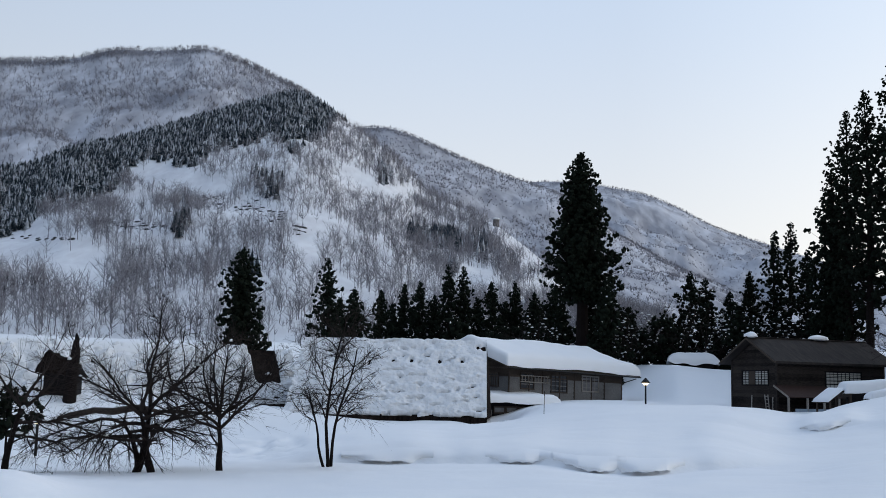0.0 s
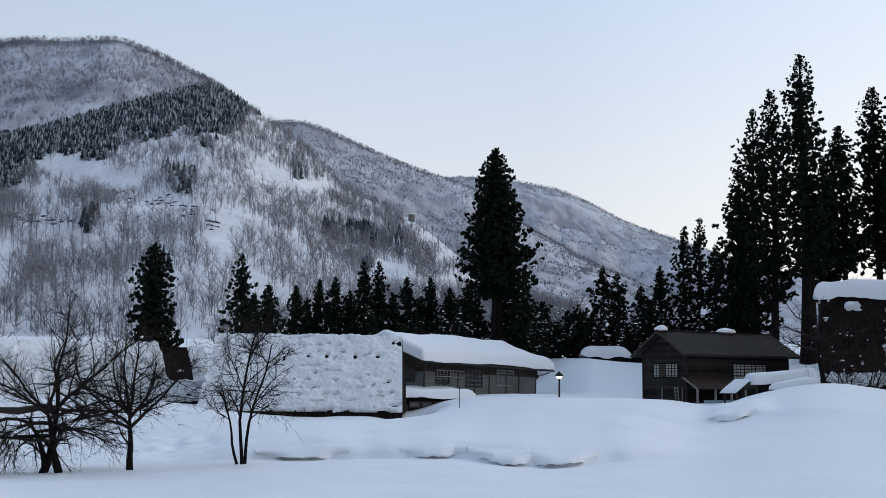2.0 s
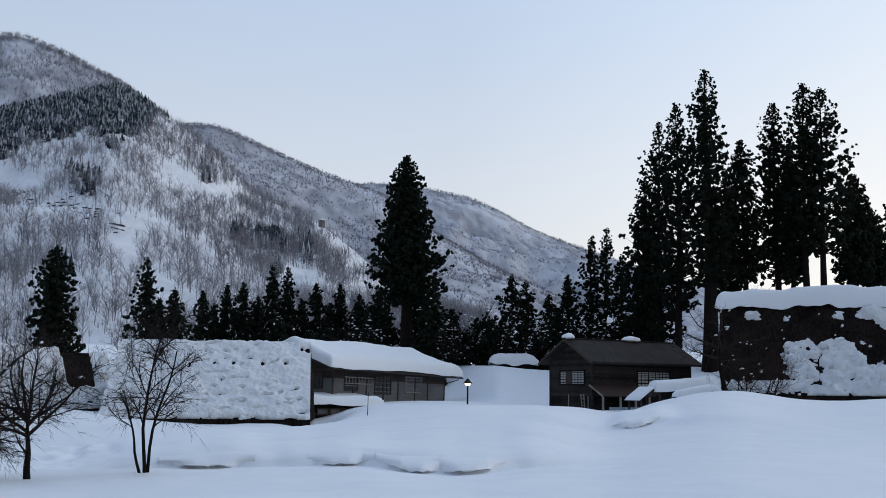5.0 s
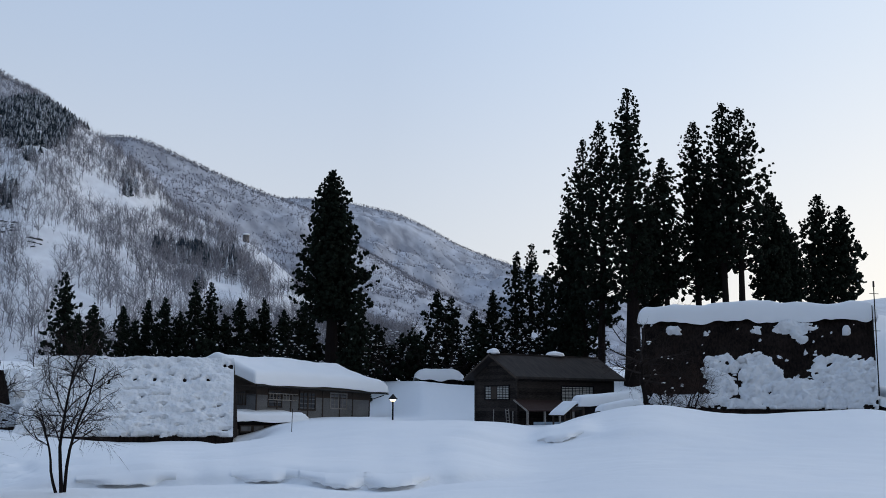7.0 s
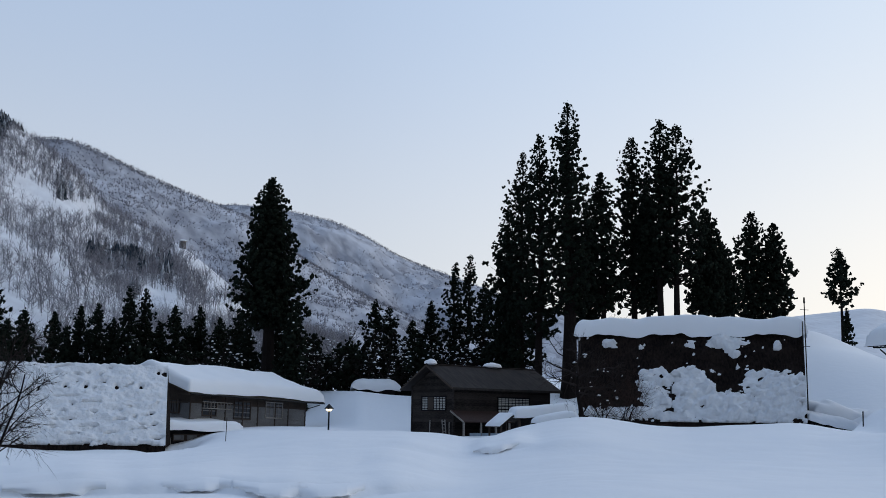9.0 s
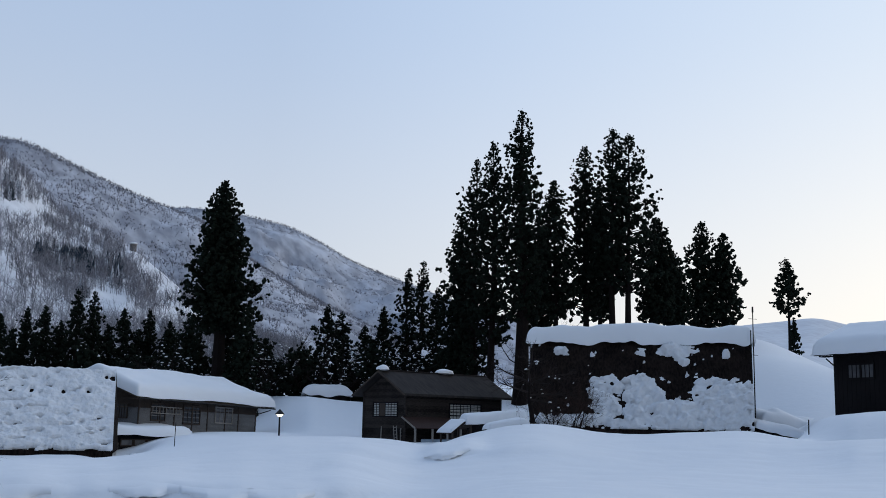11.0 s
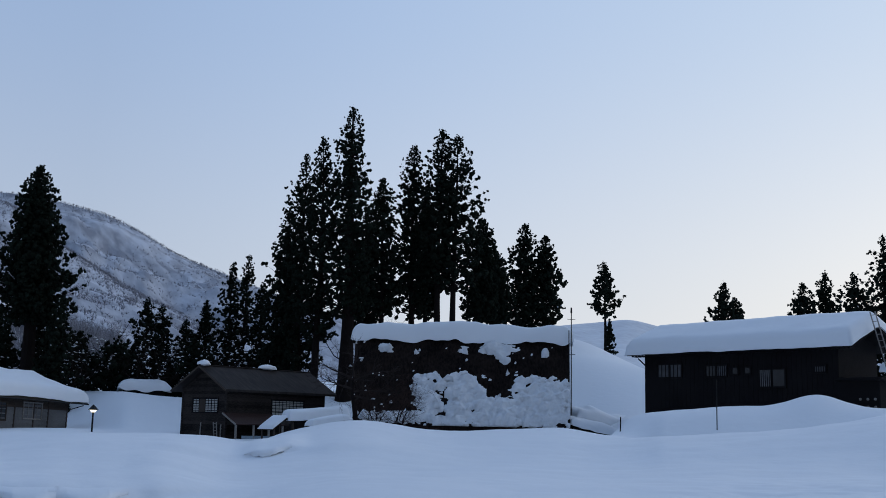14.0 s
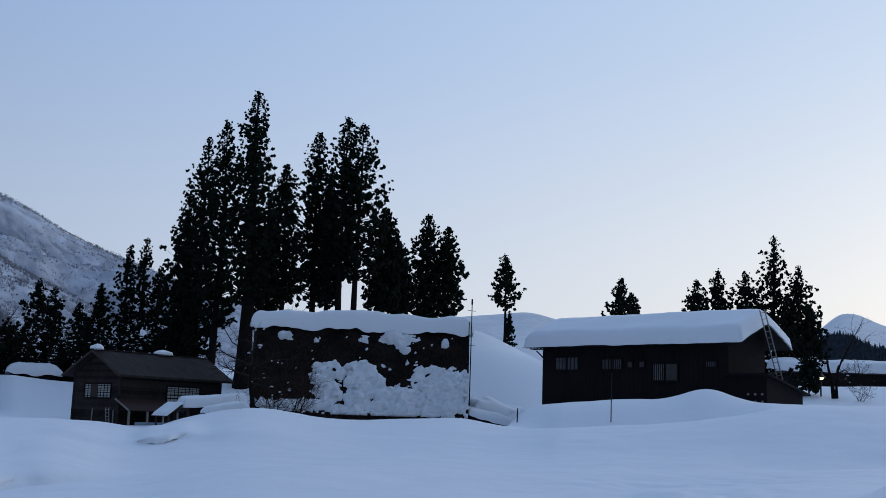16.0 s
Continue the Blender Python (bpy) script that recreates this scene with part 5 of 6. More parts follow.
orchard_tree("bare tree with snow along its low branches", -21.3, 32, 75, [(0, 6, 1.9, 0.11, 3)],
             [(0, 0.9, 10, 30, 2.6, 0.02), (0, 0.75, 355, 8, 2.4, 0.06), (0, 1.0, 50, 60, 2.4, -0.03), (0, 0.6, 0, 0, 2.0, 0.1), (0, 0.95, 160, 35, 2.0, 0.0)], 18)
bl = part("broken_limb", tube([(-2.6, 0, 1.3), (-2.2, 0, 1.42), (-1.5, 0.1, 1.6), (-0.9, 0, 1.58), (-0.1, 0, 1.72), (0.5, 0, 1.6), (1.2, 0, 1.62), (2.3, 0, 1.56)], [0.06, 0.1, 0.09, 0.11, 0.09, 0.05, 0.05, 0.02], 8), BROWN)
bl.matrix_basis = Matrix.Translation(stand(-14.9, 34)) 
tagged(bl, "split brown limb hanging across the bare trees", "branch")
# dark broken trunk and a ruined hut behind them
p = stand(-18.45, 61)
part_trunk = part("dead_trunk", tube([(-0.05, 0, -1.0), (0, 0, 0.6), (0.06, 0.0, 1.6), (0.16, 0, 2.6), (0.15, 0, 3.1), (0.2, 0, 3.3), (0.14, 0, 3.6)], [0.40, 0.33, 0.30, 0.24, 0.15, 0.13, 0.04], 10), BARK)
part_trunk.matrix_basis = Matrix.Translation(p)
tagged(part_trunk, "dark broken trunk standing before the snowy roof", "tree trunk")
rh = thing("ruined_hut", "small dark ruined hut with a ragged sagging thatch", "hut", along(stand(-19.95, 62), 84))
part("wall", box((0.2, 0.2, -0.5), (1.9, 1.6, 1.5)), DARK, rh)
sag = prism([(-0.2, 1.2), (0.1, 1.9), (0.45, 2.45), (0.7, 2.1), (1.0, 2.05), (1.5, 1.9), (2.2, 1.0)], -0.2, 1.9)
bmesh.ops.subdivide_edges(sag, edges=sag.edges, cuts=3, use_grid_fill=True)
for v in sag.verts:
    v.co += Vector((0.09 * noise.noise(v.co * 3.0), 0.1 * noise.noise(v.co * 2.5 + Vector((5, 0, 0))), 0.14 * noise.noise(v.co * 3.0 + Vector((0, 9, 0)))))
part("roof", sag, THATCH, rh)
cedar("small_cedar", "low dark ragged evergreen by a snowy roof", stand(-21.2, 40), 2.3, 1.5, 0.3, 91, 120, 0.3, "evergreen shrubs", 0.3, 0.4, snow=22)
orchard_tree("bare tree before the patched thatch, snow on its boughs", 24.15, 57, 76, [(0, 2, 2.4, 0.15, 3)], [(0, 0.9, 10, 35, 2.5, 0.0), (0, 0.7, 355, 12, 2.4, 0.02), (0, 0.95, 165, 35, 2.3, 0.0), (0, 0.75, 185, 15, 2.0, 0.0), (0, 1.0, 80, 70, 2.2, 0.0), (0, 0.6, 5, 5, 1.8, 0.04)], 22)
bare_tree("bare_shrub", "reddish bare shrub bowed over the snow", stand(26.4, 58), 3.6, 77, 5, 16, 10, 0.9, 0.1, 0.02, 0.013, group="bare shrubs", limb_share=0.6, mat=RED_TWIG)
bare_tree("bare_shrub", "reddish bare shrub at the foot of the thatch", stand(25.2, 58.5), 3.4, 78, 5, 16, 10, 0.9, 0.1, 0.02, 0.013, group="bare shrubs", limb_share=0.6, mat=RED_TWIG)

# big cedar behind the long house
p, h = stand(7.62, 90, 12.5)
cedar("cedar", "tall dark solitary cedar with a dense conical crown", p, h, 3.7, 0.34, 101, 1400, 0.44, "tall cedars", 0.1, 0.62, 0.0, 20, 0.17, None, 0.034, 1.8)
for k, (b, far, rise, wide) in enumerate([(9.0, 87, 6.1, 2.3), (8.3, 92, 7.3, 1.9), (6.55, 93, 4.6, 1.7)]):
    p, h = stand(b, far, rise)
    cedar("small_cedar", "snow-flecked young cedar below the tall one", p, h, wide, 0.03, 105 + k, 300, 0.5, "young cedars", 0.2, 0.8, 0, 40, 0.14)
# tall grove behind the cabin
GROVE = [(21.0, 88, 14.25, 2.7, 0.06, 0.5), (20.2, 90, 11.3, 2.3, 0.04, 0.4), (21.95, 84, 15.1, 2.4, 0.2, 0.7), (23.5, 82, 16.8, 2.65, 0.27, 0.35), (25.25, 86, 13.05, 1.9, 0.34, 0.75),
         (26.88, 88, 14.9, 2.3, 0.27, 0.55), (28.3, 86, 15.78, 2.3, 0.36, 0.85), (29.15, 86, 15.42, 3.0, 0.34, 0.9), (30.6, 90, 11.0, 2.2, 0.32, 0.45), (27.6, 91, 12.8, 1.5, 0.33, 0.6), (31.35, 93, 9.2, 1.5, 0.36, 0.6), (24.5, 90, 11.6, 1.7, 0.22, 0.5)]
for k, (b, far, rise, wide, bare_share, gap) in enumerate(GROVE):
    p, h = stand(b, far, rise)
    cedar("cedar", "very tall old cedar of a dark grove, bare lower trunk", p, h, wide, bare_share, 110 + k, 640, 0.42, "tall cedars", gap, 0.44, 0.0, 6, 0.05, None, 0.027 if k == 3 else 0.016, 1.6)
for k, (b, far, rise, wide) in enumerate([(32.9, 96, 10.8, 2.4), (33.95, 96, 10.2, 2.3)]):
    p, h = stand(b, far, rise)
    cedar("cedar", "dense dark cedar at the edge of the grove", p, h, wide, 0.12, 130 + k, 560, 0.42, "tall cedars", 0.3, 0.5, 0, 3, 0.06, dense=1.4)
cedar("small_cedar", "slim dark young cedar at the foot of a lone one", stand(37.35, 107), 3.6, 0.75, 0.0, 141, 110, 0.36, "young cedars", 0.2, 0.8, 0, 0, 0.1)
p, h = stand(37.1, 108, 8.75)
cedar("cedar", "lone slim cedar on a snowy hill, clear trunk", p, h, 1.75, 0.40, 140, 260, 0.4, "tall cedars", 0.7, 0.55, 0, 0, 0.05, dense=1.5)
for k, (b, far, rise, wide) in enumerate([(43.2, 112, 7.7, 2.4), (43.75, 114, 6.9, 2.0), (47.1, 112, 7.6, 2.6), (48.2, 114, 8.1, 2.6), (49.6, 112, 8.0, 2.8), (50.95, 112, 9.9, 3.2), (52.1, 113, 8.3, 2.9), (51.7, 112, 6.6, 2.8), (52.6, 115, 6.3, 2.5)]):
    p, h = stand(b, far, rise)
    cedar("cedar", "dark snowy cedar beyond the black house", p, h, wide * 1.05, 0.06, 150 + k, 420, 0.48, "cedars beyond the black house", 0.3, 0.55, 0, 8, 0.06, dense=1.4)
# cedars beside and behind the cabin
for k, (b, far, rise, wide) in enumerate([(13.2, 96, 6.2, 2.7), (14.0, 98, 5.9, 2.5), (16.25, 100, 6.3, 2.0), (17.45, 98, 8.3, 2.3), (18.2, 97, 8.75, 2.5), (19.0, 95, 7.3, 2.9), (20.2, 94, 7.5, 2.8), (15.2, 102, 5.2, 2.4)]):
    p, h = stand(b, far, rise)
    cedar("cedar", "dark cedar in the thicket behind the cabin", p, h, wide * 1.08, 0.03, 170 + k, 310, 0.46, "cedars behind the cabin", 0.35, 0.75, 0, 40, 0.1)
# row of younger cedars behind the snowy thatch
p, h = stand(-10.25, 76, 7.05)
cedar("cedar", "dense broad cedar behind the snowy thatch", p, h, 2.55, 0.02, 189, 700, 0.44, "row of younger cedars", 0.1, 0.5, 0, 6, 0.08)
ROW = [(-5.75, 92, 6.75, 2.3), (-4.3, 96, 5.15, 1.8), (-2.9, 104, 5.1, 1.6), (-1.75, 106, 5.5, 1.7), (-0.95, 104, 5.6, 1.9), (0.55, 104, 6.5, 2.2),
       (1.4, 106, 6.45, 2.1), (2.95, 104, 5.65, 2.2), (4.2, 106, 5.65, 2.0), (5.2, 104, 5.1, 2.0), (6.1, 100, 5.4, 2.2), (9.0, 100, 5.0, 2.6), (10.0, 102, 4.4, 2.4), (-2.3, 108, 4.4, 1.7), (2.2, 108, 4.8, 1.9), (-5.1, 100, 4.6, 1.8), (3.6, 108, 4.6, 1.9), (-0.2, 108, 4.9, 1.8)]
for k, (b, far, rise, wide) in enumerate(ROW):
    p, h = stand(b, far, rise)
    cedar("cedar", "younger dark cedar in a row before the mountain", p, h, wide * 1.2, 0.02, 190 + k, 300, 0.44, "row of younger cedars", 0.15, 0.72, 0, 4, 0.1)
for k, b in enumerate([8.0, 9.7, 10.8, 11.8, 12.6, 14.6, 15.7, 16.6, 18.5, 19.6, 3.4, 1.0]):
    p, h = stand(b, 92 + 3 * (k % 3), 3.7 + 0.5 * math.sin(k * 2.3))
    cedar("small_cedar", "low dark evergreen of the snow-flecked thicket", p, h, 2.2, 0.0, 600 + k, 105, 0.66, "thicket evergreens", 0.2, 0.45, 0, 26, 0.1)
# brushwood thicket with snow caught in it
rngt = np.random.RandomState(5)
for k in range(16):
    b = [8.6, 9.6, 10.6, 11.6, 12.3, 13.0, 14.6, 15.6, 16.7, 17.4, 18.6, 19.4, 6.4, 4.8, 20.6, 24.6][k]
    bare_tree("bare_tree", "dark bare tree of the thicket, snow in its twigs", stand(b, 90 + 5 * rngt.uniform()), 5.2 + 2.6 * rngt.uniform(), 220 + k, 2, 12, 7, 0.9, 0.15, 0.0, 0.02, group="thicket trees", snow=48)
for k, b in enumerate([-18, -13.4, -7.2, -6.6, 2.4, 24.8, 53.6, 54.9]):
    bare_tree("bare_tree", "bare deciduous tree behind the roofs", stand(b, 84 + 14 * rngt.uniform()), [5, 6, 5.5, 5.5, 5, 9, 9, 4][k], 250 + k, 2, 12, 7, 0.8, 0.25, 0.0, 0.017, group="bare trees behind roofs")
# snowy pine and bare trunk by the right-hand lamp
p = stand(52.6, 80)
cedar("pine", "low snow-laden pine beside a lit lamp", p, 2.8, 1.6, 0.15, 270, 90, 0.45, "pines", 0.2, 0.5, 0, 16)
orchard_tree("pruned bare tree beside a lit lamp", 53.7, 79, 271, [(0, -3, 2.7, 0.17, 1), (0.15, 9, 2.3, 0.12, 1)], [(0, 0.9, 150, 30, 1.0, 0.0), (1, 0.8, 10, 20, 1.0, 0.0), (0, 0.6, 5, 20, 0.9, 0.0), (1, 0.6, 30, -10, 1.1, 0.0)], 10, 0.5)
bare_tree("bare_shrub", "thin bare shrub in the snow", stand(54.9, 78), 1.9, 272, 5, 12, 8, 1.0, 0.15, 0, 0.014, group="bare shrubs", mat=RED_TWIG, snow=8)


# ledges of snow that hang over thin dark gaps along the bank
def snow_ledge(b, half, foot, gap, thick, out, seed, lumps=0.25):
    n = 140
    bs = np.linspace(b - half, b + half, n)
    t = (bs - b) / half
    ux, uy = np.sin(np.radians(bs)), np.cos(np.radians(bs))
    foot = foot(bs)
    taper = smooth01((1 - np.abs(t)) / 0.8)
    jut = -0.3 + (out + 0.3) * taper + 0.03 * wobble(t * 2.5, t * 0, seed + 1, 2)
    front = ground_z((foot - out - 0.15) * ux, (foot - out - 0.15) * uy)
    low = front + gap * np.clip(0.45 + 0.6 * wobble(t * 5, t * 0, seed, 3), -0.4, 1.3)
    swell = thick * (0.35 + 0.65 * taper) * (1 + lumps * wobble(t * 3, t * 0, seed + 2, 2))
    top = ground_z((foot + 0.9) * ux, (foot + 0.9) * uy)
    mid = front + 0.72 * (top - front)
    brow = front + 0.7 * gap + swell
    rows = [(foot + 1.0, top - 0.06), (foot + 0.7, top - 0.02), (foot + 0.25, mid), (foot - 0.45 * jut, np.minimum(brow + 0.05, mid - 0.02)), (foot - 0.8 * jut, brow - 0.25 * swell),
            (foot - jut, brow - 0.6 * swell), (foot - jut, np.minimum(low + 0.03, brow - 0.7 * swell)), (foot - 0.85 * jut, low), (foot + 0.6, low + 0.03)]
    v = np.concatenate([np.stack([r * ux, r * uy, z], -1) for r, z in rows])
    ob = mesh_part("snow_lip", soup("snow_lip", v, grid_faces(len(rows), n)), SNOW, smooth=True)
    return tagged(ob, "overhanging ledge of snow above a thin dark gap", "snow", "snow lips")


for k, (b, half, gap) in enumerate([(-2.4, 2.4, 0.11), (4.4, 1.7, 0.10), (8.1, 1.9, 0.13), (11.0, 1.9, 0.12)]):
    snow_ledge(b, half, bank_foot, gap, 0.09, 0.34, 400 + k)
snow_ledge(19.7, 1.2, lambda b: 41.6 + 0 * b, 0.16, 0.15, 0.4, 431, 0.35)


for k in range(9):
    rk = np.random.RandomState(540 + k)
    p = stand(2.7 + 0.14 * k + 0.05 * rk.normal(), 60.2 + 0.9 * rk.uniform())
    q = part("snow_block", blob(rk.uniform(0.15, 0.4), rk.uniform(0.2, 0.4), rk.uniform(0.15, 0.4), 60 + k, 2), ROUGH_SNOW, None, smooth=True)
    q.matrix_basis = Matrix.Translation((p.x, p.y, p.z))
    tagged(q, "crumbled lump of snow fallen from the thatch", "snow", "crumbled snow lumps")


# ---- woods on the mountains ----
def wood_templates(seed, kinds, tall, limbs, twigs, thick, fine, round_=0.3):
    """Bare trees with a dark stem and branches that fan out into a rounded crown."""
    out = []
    for k in range(kinds):
        rng = np.random.RandomState(seed + k)
        stem = np.array([rng.normal() * 0.05 * tall, rng.normal() * 0.05 * tall, tall * rng.uniform(0.62, 0.8)])
        p0, p1, r0 = [np.array([0, 0, -0.4])], [stem], [tall * thick]
        for i in range(limbs):
            a, v = i * 2.4 + rng.normal() * 0.4, rng.uniform(0.0, 1.0)
            w = math.sqrt(max(0.0, 1 - v * v))
            end = np.array([math.cos(a) * w * round_ * tall, math.sin(a) * w * round_ * tall, tall * (0.46 + 0.5 * v)]) * rng.uniform(0.8, 1.1)
            root = stem * rng.uniform(0.35, 0.7) * (0.6 + 0.6 * v)
            d = end - root
            p0.append(root), p1.append(end), r0.append(fine * 1.9)
            for _ in range(twigs):
                m = rng.uniform(0.3, 0.8)
                e = d / np.linalg.norm(d) * 0.5 + rng.normal(size=3) * 0.6
                e[2] = e[2] + 0.25
                at = root + d * m
                p0.append(at), p1.append(at + e / np.linalg.norm(e) * tall * rng.uniform(0.12, 0.24)), r0.append(fine)
        out.append(spikes(np.array(p0), np.array(p1), np.array(r0)))
    return out


def conifer_templates(seed, kinds, tall, wide):
    """Pointed conifers: tiers of drooping boughs round a dark core."""
    out = []
    for k in range(kinds):
        rng = np.random.RandomState(seed + k)
        n = 17
        u = (np.arange(n) + rng.uniform(0, 1, n)) / n * 0.95
        a = np.arange(n) * 2.4 + rng.normal(size=n) * 0.3
        r = wide * (1 - u) ** 0.8 * rng.uniform(0.6, 1.15, n) + 0.15
        o, sd = np.stack([np.cos(a), np.sin(a), 0 * a], -1), np.stack([-np.sin(a), np.cos(a), 0 * a], -1)
        base = np.stack([0 * a, 0 * a, tall * (0.05 + u * 0.93)], -1)
        drop = np.stack([0 * r, 0 * r, r], -1)
        v = np.stack([base, base + o * (r * 0.6)[:, None] + sd * (r * 0.42)[:, None] - drop * 0.2, base + o * r[:, None] - drop * 0.62, base + o * (r * 0.6)[:, None] - sd * (r * 0.42)[:, None] - drop * 0.2], 1)
        j = (np.arange(n) * 4)[:, None]
        boughs = v.reshape(-1, 3), np.concatenate([j + [[0, 1, 2]], j + [[0, 2, 3]]], 0)
        out.append(join(boughs, spikes(np.array([[0, 0, 0.0]]), np.array([[0, 0, tall]]), np.array([wide * 0.6]))))
    return out


def plant(name, label, places, templates, scales, rng, mat):
    """One joined wood: a template at each place, turned and scaled by chance."""
    vs, fs, k = [], [], 0
    which = rng.randint(0, len(templates), len(places))
    for i, (v, f) in enumerate(templates):
        at = places[which == i]
        if not len(at):
            continue
        a, s = rng.uniform(0, 6.283, len(at)), scales[which == i]
        ca, sa = np.cos(a)[:, None], np.sin(a)[:, None]
        x = (v[:, 0] * ca - v[:, 1] * sa) * s[:, None] + at[:, :1]
        y = (v[:, 0] * sa + v[:, 1] * ca) * s[:, None] + at[:, 1:2]
        z = v[:, 2] * s[:, None] + at[:, 2:]
        vs.append(np.stack([x, y, z], -1).reshape(-1, 3))
        fs.append((f[None] + (np.arange(len(at)) * len(v))[:, None, None] + k).reshape(-1, 3))
        k += len(at) * len(v)
    ob = mesh_part(name, fast("wood", np.concatenate(vs), np.concatenate(fs)), mat)
    return tagged(ob, label, "woods", kind="stuff")


def rise_of(p):
    return np.degrees(np.arctan2(p[..., 2] - EYE, np.hypot(p[..., 0], p[..., 1])))


# open snowfields on the near slope: bearing, angle of rise, half widths
CLEAR = [(-14.0, 10.4, 1.9, 0.75), (-12.4, 10.0, 1.3, 0.6), (-4.6, 10.75, 1.1, 0.5), (-2.7, 10.15, 1.8, 0.33), (-5.9, 8.0, 0.9, 0.75), (-6.9, 6.8, 0.8, 1.0), (-21.5, 6.5, 1.8, 1.6), (-18.6, 5.5, 1.4, 1.6), (4.3, 7.3, 0.9, 0.5), (5.2, 6.5, 1.2, 0.5), (6.2, 5.0, 1.6, 0.7), (2.2, 5.6, 1.6, 0.6), (-16.5, 9.0, 1.2, 0.5), (-9.5, 8.8, 1.6, 0.4), (-5.0, 4.6, 1.0, 0.9), (3.05, 8.5, 0.45, 0.4)]


def openness(b, e):
    k = np.zeros(b.shape)
    for cb, ce, wb, we in CLEAR:
        k = np.maximum(k, np.clip((1.25 - np.sqrt(((b - cb) / wb) ** 2 + ((e - ce) / we) ** 2)) * 2.2 + 0.5 * wobble(b * 2.2, e * 2.2, 77, 3), 0, 1))
    return k


def conifer_edge(b, e):
    """How far below the near ridge the plantation reaches, in degrees."""
    deep = np.interp(b, [-24, -19, -15.5, -13, -11, -9.4, -8, -6.8, -5.5, -4.5], [3.4, 2.8, 1.7, 1.6, 2.2, 1.9, 3.0, 2.0, 0.7, 0.0])
    return deep + 0.55 * wobble(b * 1.7, e, 79, 3)


def sow(slope, n, b0, b1, rng, s0=0.0, s1=1.0):
    b, s = rng.uniform(b0, b1, n), rng.uniform(s0, s1, n) ** 0.9
    p = slope.at(b, s)
    return b, s, p, rise_of(p)


rw = np.random.RandomState(11)
TREES = wood_templates(300, 9, 8.0, 8, 3, 0.0125, 0.030, 0.42)
AFAR = wood_templates(330, 7, 7.5, 8, 1, 0.0135, 0.045, 0.45)
b, s, p, e = sow(FRONT, 17500, -24.5, 12, rw)
high = FRONT.top(b) - e
dense = np.clip(0.64 + 0.42 * wobble(b * 1.6, e * 1.9, 78, 4), 0.28, 1) + 0.12 * (high < 2.2) * (b > -7.5)
keep = (rw.uniform(0, 1, len(b)) < dense) & (rw.uniform(0, 1, len(b)) > openness(b, e)) & ~((high < conifer_edge(b, e)) & (b < -4.6))
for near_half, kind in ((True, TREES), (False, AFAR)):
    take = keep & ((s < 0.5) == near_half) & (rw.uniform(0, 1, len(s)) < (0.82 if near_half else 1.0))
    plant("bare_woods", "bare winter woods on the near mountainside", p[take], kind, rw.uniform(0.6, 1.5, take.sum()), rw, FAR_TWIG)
SHRUBS = wood_templates(360, 6, 3.6, 7, 0, 0.010, 0.026, 0.4)
b, s, p, e = sow(FRONT, 9500, -24.5, 12, rw)
dense = 0.55 + 0.45 * wobble(b * 2.5, e * 2.7, 88, 4)
keep = (rw.uniform(0, 1, len(b)) < dense) & (rw.uniform(0, 1, len(b)) > openness(b, e) * 0.97)
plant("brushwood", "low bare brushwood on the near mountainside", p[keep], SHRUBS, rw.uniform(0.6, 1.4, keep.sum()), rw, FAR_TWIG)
CONES = conifer_templates(320, 6, 7.5, 2.5)
YOUNG = conifer_templates(420, 6, 5.2, 2.3)
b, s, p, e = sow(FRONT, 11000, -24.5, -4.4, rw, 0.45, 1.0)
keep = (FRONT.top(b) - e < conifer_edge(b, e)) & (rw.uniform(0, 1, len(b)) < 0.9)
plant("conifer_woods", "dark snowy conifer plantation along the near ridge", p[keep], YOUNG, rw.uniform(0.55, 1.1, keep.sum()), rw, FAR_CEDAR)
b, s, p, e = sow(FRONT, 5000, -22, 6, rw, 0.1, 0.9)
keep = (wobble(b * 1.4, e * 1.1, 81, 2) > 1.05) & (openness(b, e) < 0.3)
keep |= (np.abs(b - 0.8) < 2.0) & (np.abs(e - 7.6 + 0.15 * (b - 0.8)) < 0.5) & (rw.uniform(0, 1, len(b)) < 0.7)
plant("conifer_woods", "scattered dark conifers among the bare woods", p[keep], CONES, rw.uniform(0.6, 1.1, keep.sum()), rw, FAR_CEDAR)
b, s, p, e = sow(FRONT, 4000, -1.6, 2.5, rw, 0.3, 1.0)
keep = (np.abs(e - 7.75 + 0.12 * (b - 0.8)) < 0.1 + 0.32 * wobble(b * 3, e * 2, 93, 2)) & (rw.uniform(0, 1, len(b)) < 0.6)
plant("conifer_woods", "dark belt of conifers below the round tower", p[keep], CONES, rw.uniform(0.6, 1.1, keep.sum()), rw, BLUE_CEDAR)
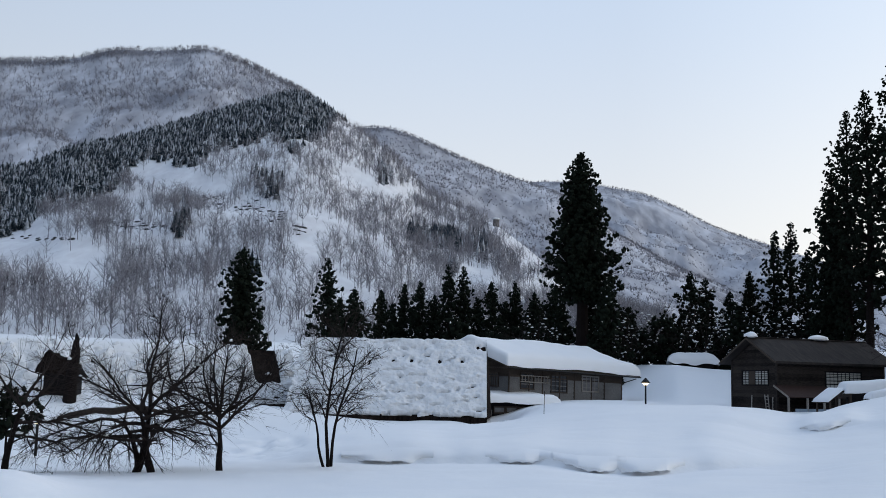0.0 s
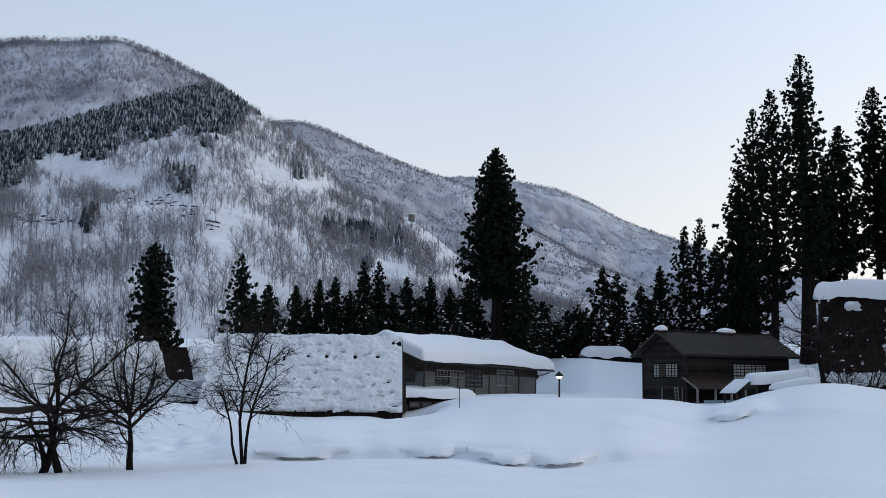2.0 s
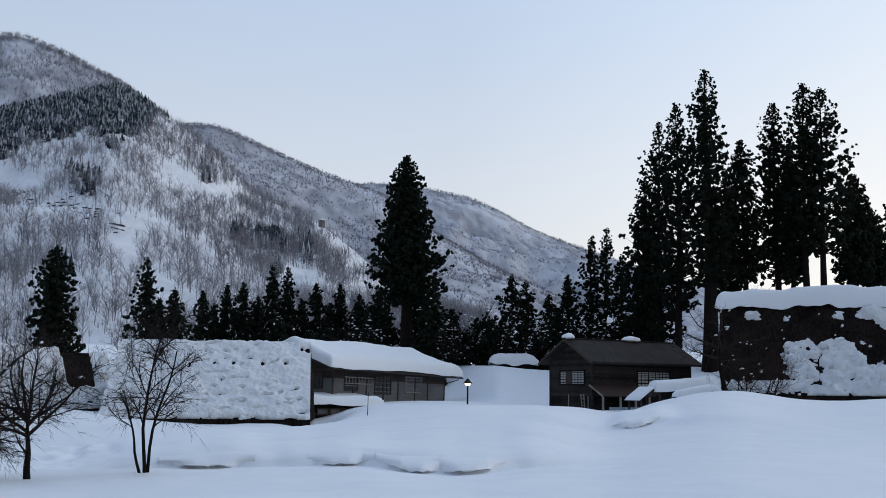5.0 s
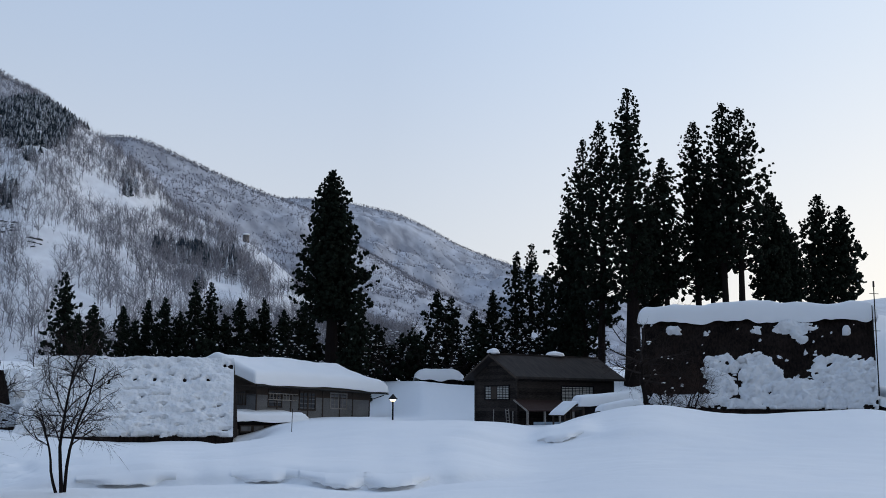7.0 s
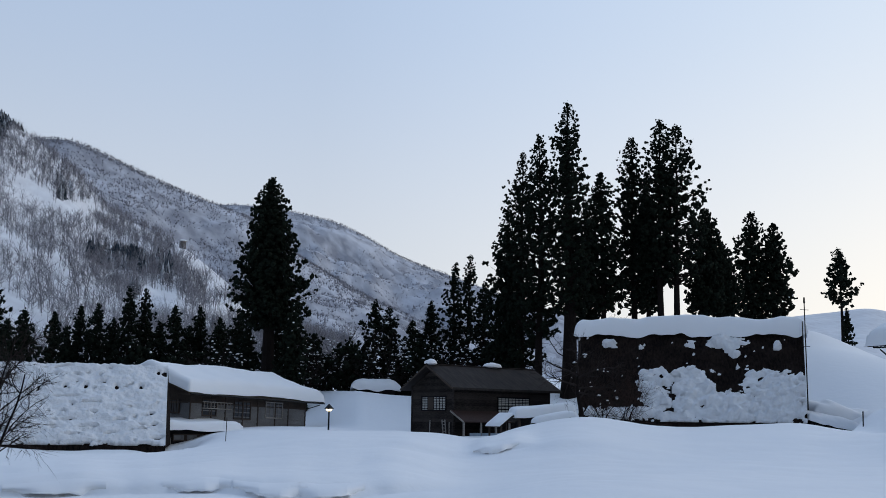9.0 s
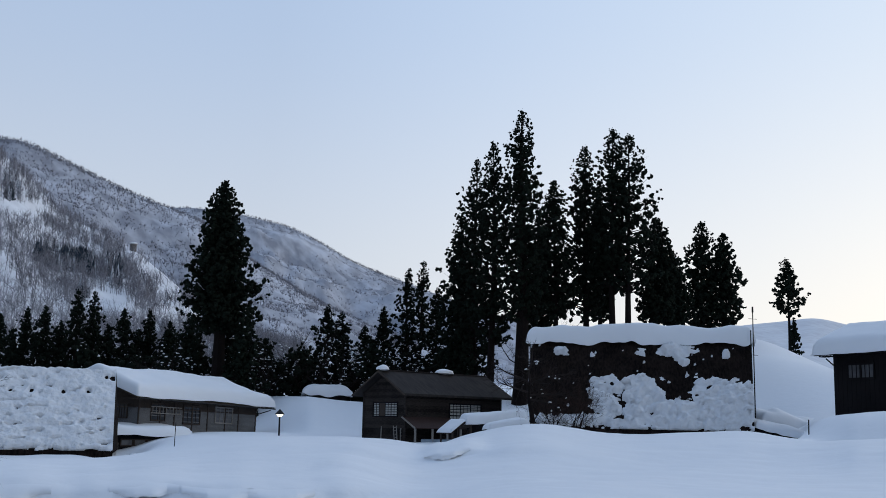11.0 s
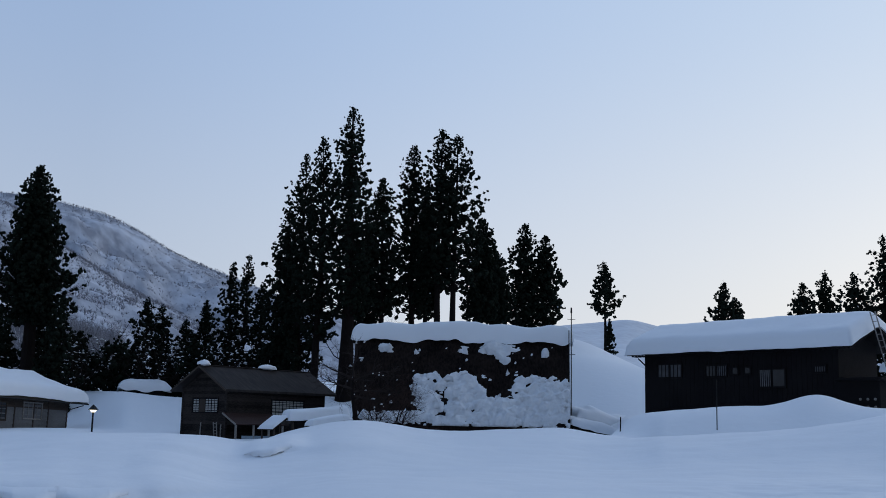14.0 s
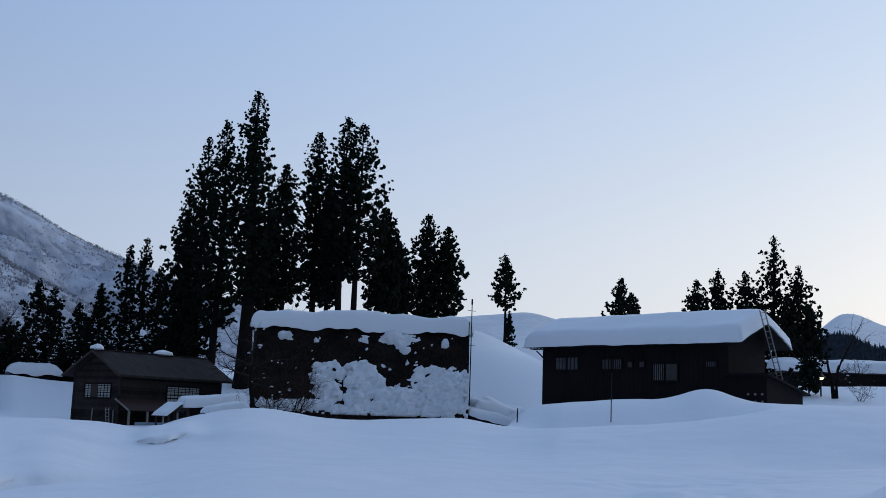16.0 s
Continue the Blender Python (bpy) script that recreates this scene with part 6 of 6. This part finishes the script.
# dark ledges of rock: bearing, angle of rise and half widths of each outcrop
LEDGES = [(-16.1, 7.9, 0.7, 0.12), (-15.0, 8.0, 0.5, 0.15), (-17.4, 7.95, 0.4, 0.08), (-13.9, 8.75, 0.5, 0.2), (-8.6, 8.85, 0.5, 0.22), (-10.9, 9.05, 0.7, 0.12), (-9.8, 9.1, 0.6, 0.15), (-12.2, 9.6, 0.4, 0.08), (-7.4, 8.2, 0.3, 0.12), (-20.3, 7.0, 0.7, 0.06)]
n = 300
pick = rw.randint(0, len(LEDGES), n)
b = np.array([LEDGES[i][0] + LEDGES[i][2] * q for i, q in zip(pick, rw.normal(size=n))])
line = np.array([LEDGES[i][1] + LEDGES[i][3] * q for i, q in zip(pick, rw.normal(size=n))])
sh = np.linspace(0, 1, 160)
place = []
for bi, li in zip(b, line):
    col = FRONT.at(np.full(160, bi), sh)
    place.append(col[np.argmin(np.abs(rise_of(col) - li))])
stones = []
for k in range(5):
    q = blob(1.3, 0.8, 0.6, k + 20, 1)
    me = bpy.data.meshes.new("t")
    bmesh.ops.triangulate(q, faces=q.faces)
    q.to_mesh(me)
    q.free()
    stones.append((np.array([v.co[:] for v in me.vertices]), np.array([p.vertices[:] for p in me.polygons])))
    bpy.data.meshes.remove(me)
plant("rock_ledges", "dark rock ledges showing through the snow", np.array(place) - [0, 0, 0.35], stones, rw.uniform(0.4, 1.25, n) ** 1.6, rw, ROCK)["category"] = "rocks"
FARTREES = wood_templates(340, 6, 7.0, 5, 0, 0.018, 0.17, 0.5)
CROWNS = wood_templates(380, 6, 10.0, 6, 1, 0.014, 0.11, 0.45)
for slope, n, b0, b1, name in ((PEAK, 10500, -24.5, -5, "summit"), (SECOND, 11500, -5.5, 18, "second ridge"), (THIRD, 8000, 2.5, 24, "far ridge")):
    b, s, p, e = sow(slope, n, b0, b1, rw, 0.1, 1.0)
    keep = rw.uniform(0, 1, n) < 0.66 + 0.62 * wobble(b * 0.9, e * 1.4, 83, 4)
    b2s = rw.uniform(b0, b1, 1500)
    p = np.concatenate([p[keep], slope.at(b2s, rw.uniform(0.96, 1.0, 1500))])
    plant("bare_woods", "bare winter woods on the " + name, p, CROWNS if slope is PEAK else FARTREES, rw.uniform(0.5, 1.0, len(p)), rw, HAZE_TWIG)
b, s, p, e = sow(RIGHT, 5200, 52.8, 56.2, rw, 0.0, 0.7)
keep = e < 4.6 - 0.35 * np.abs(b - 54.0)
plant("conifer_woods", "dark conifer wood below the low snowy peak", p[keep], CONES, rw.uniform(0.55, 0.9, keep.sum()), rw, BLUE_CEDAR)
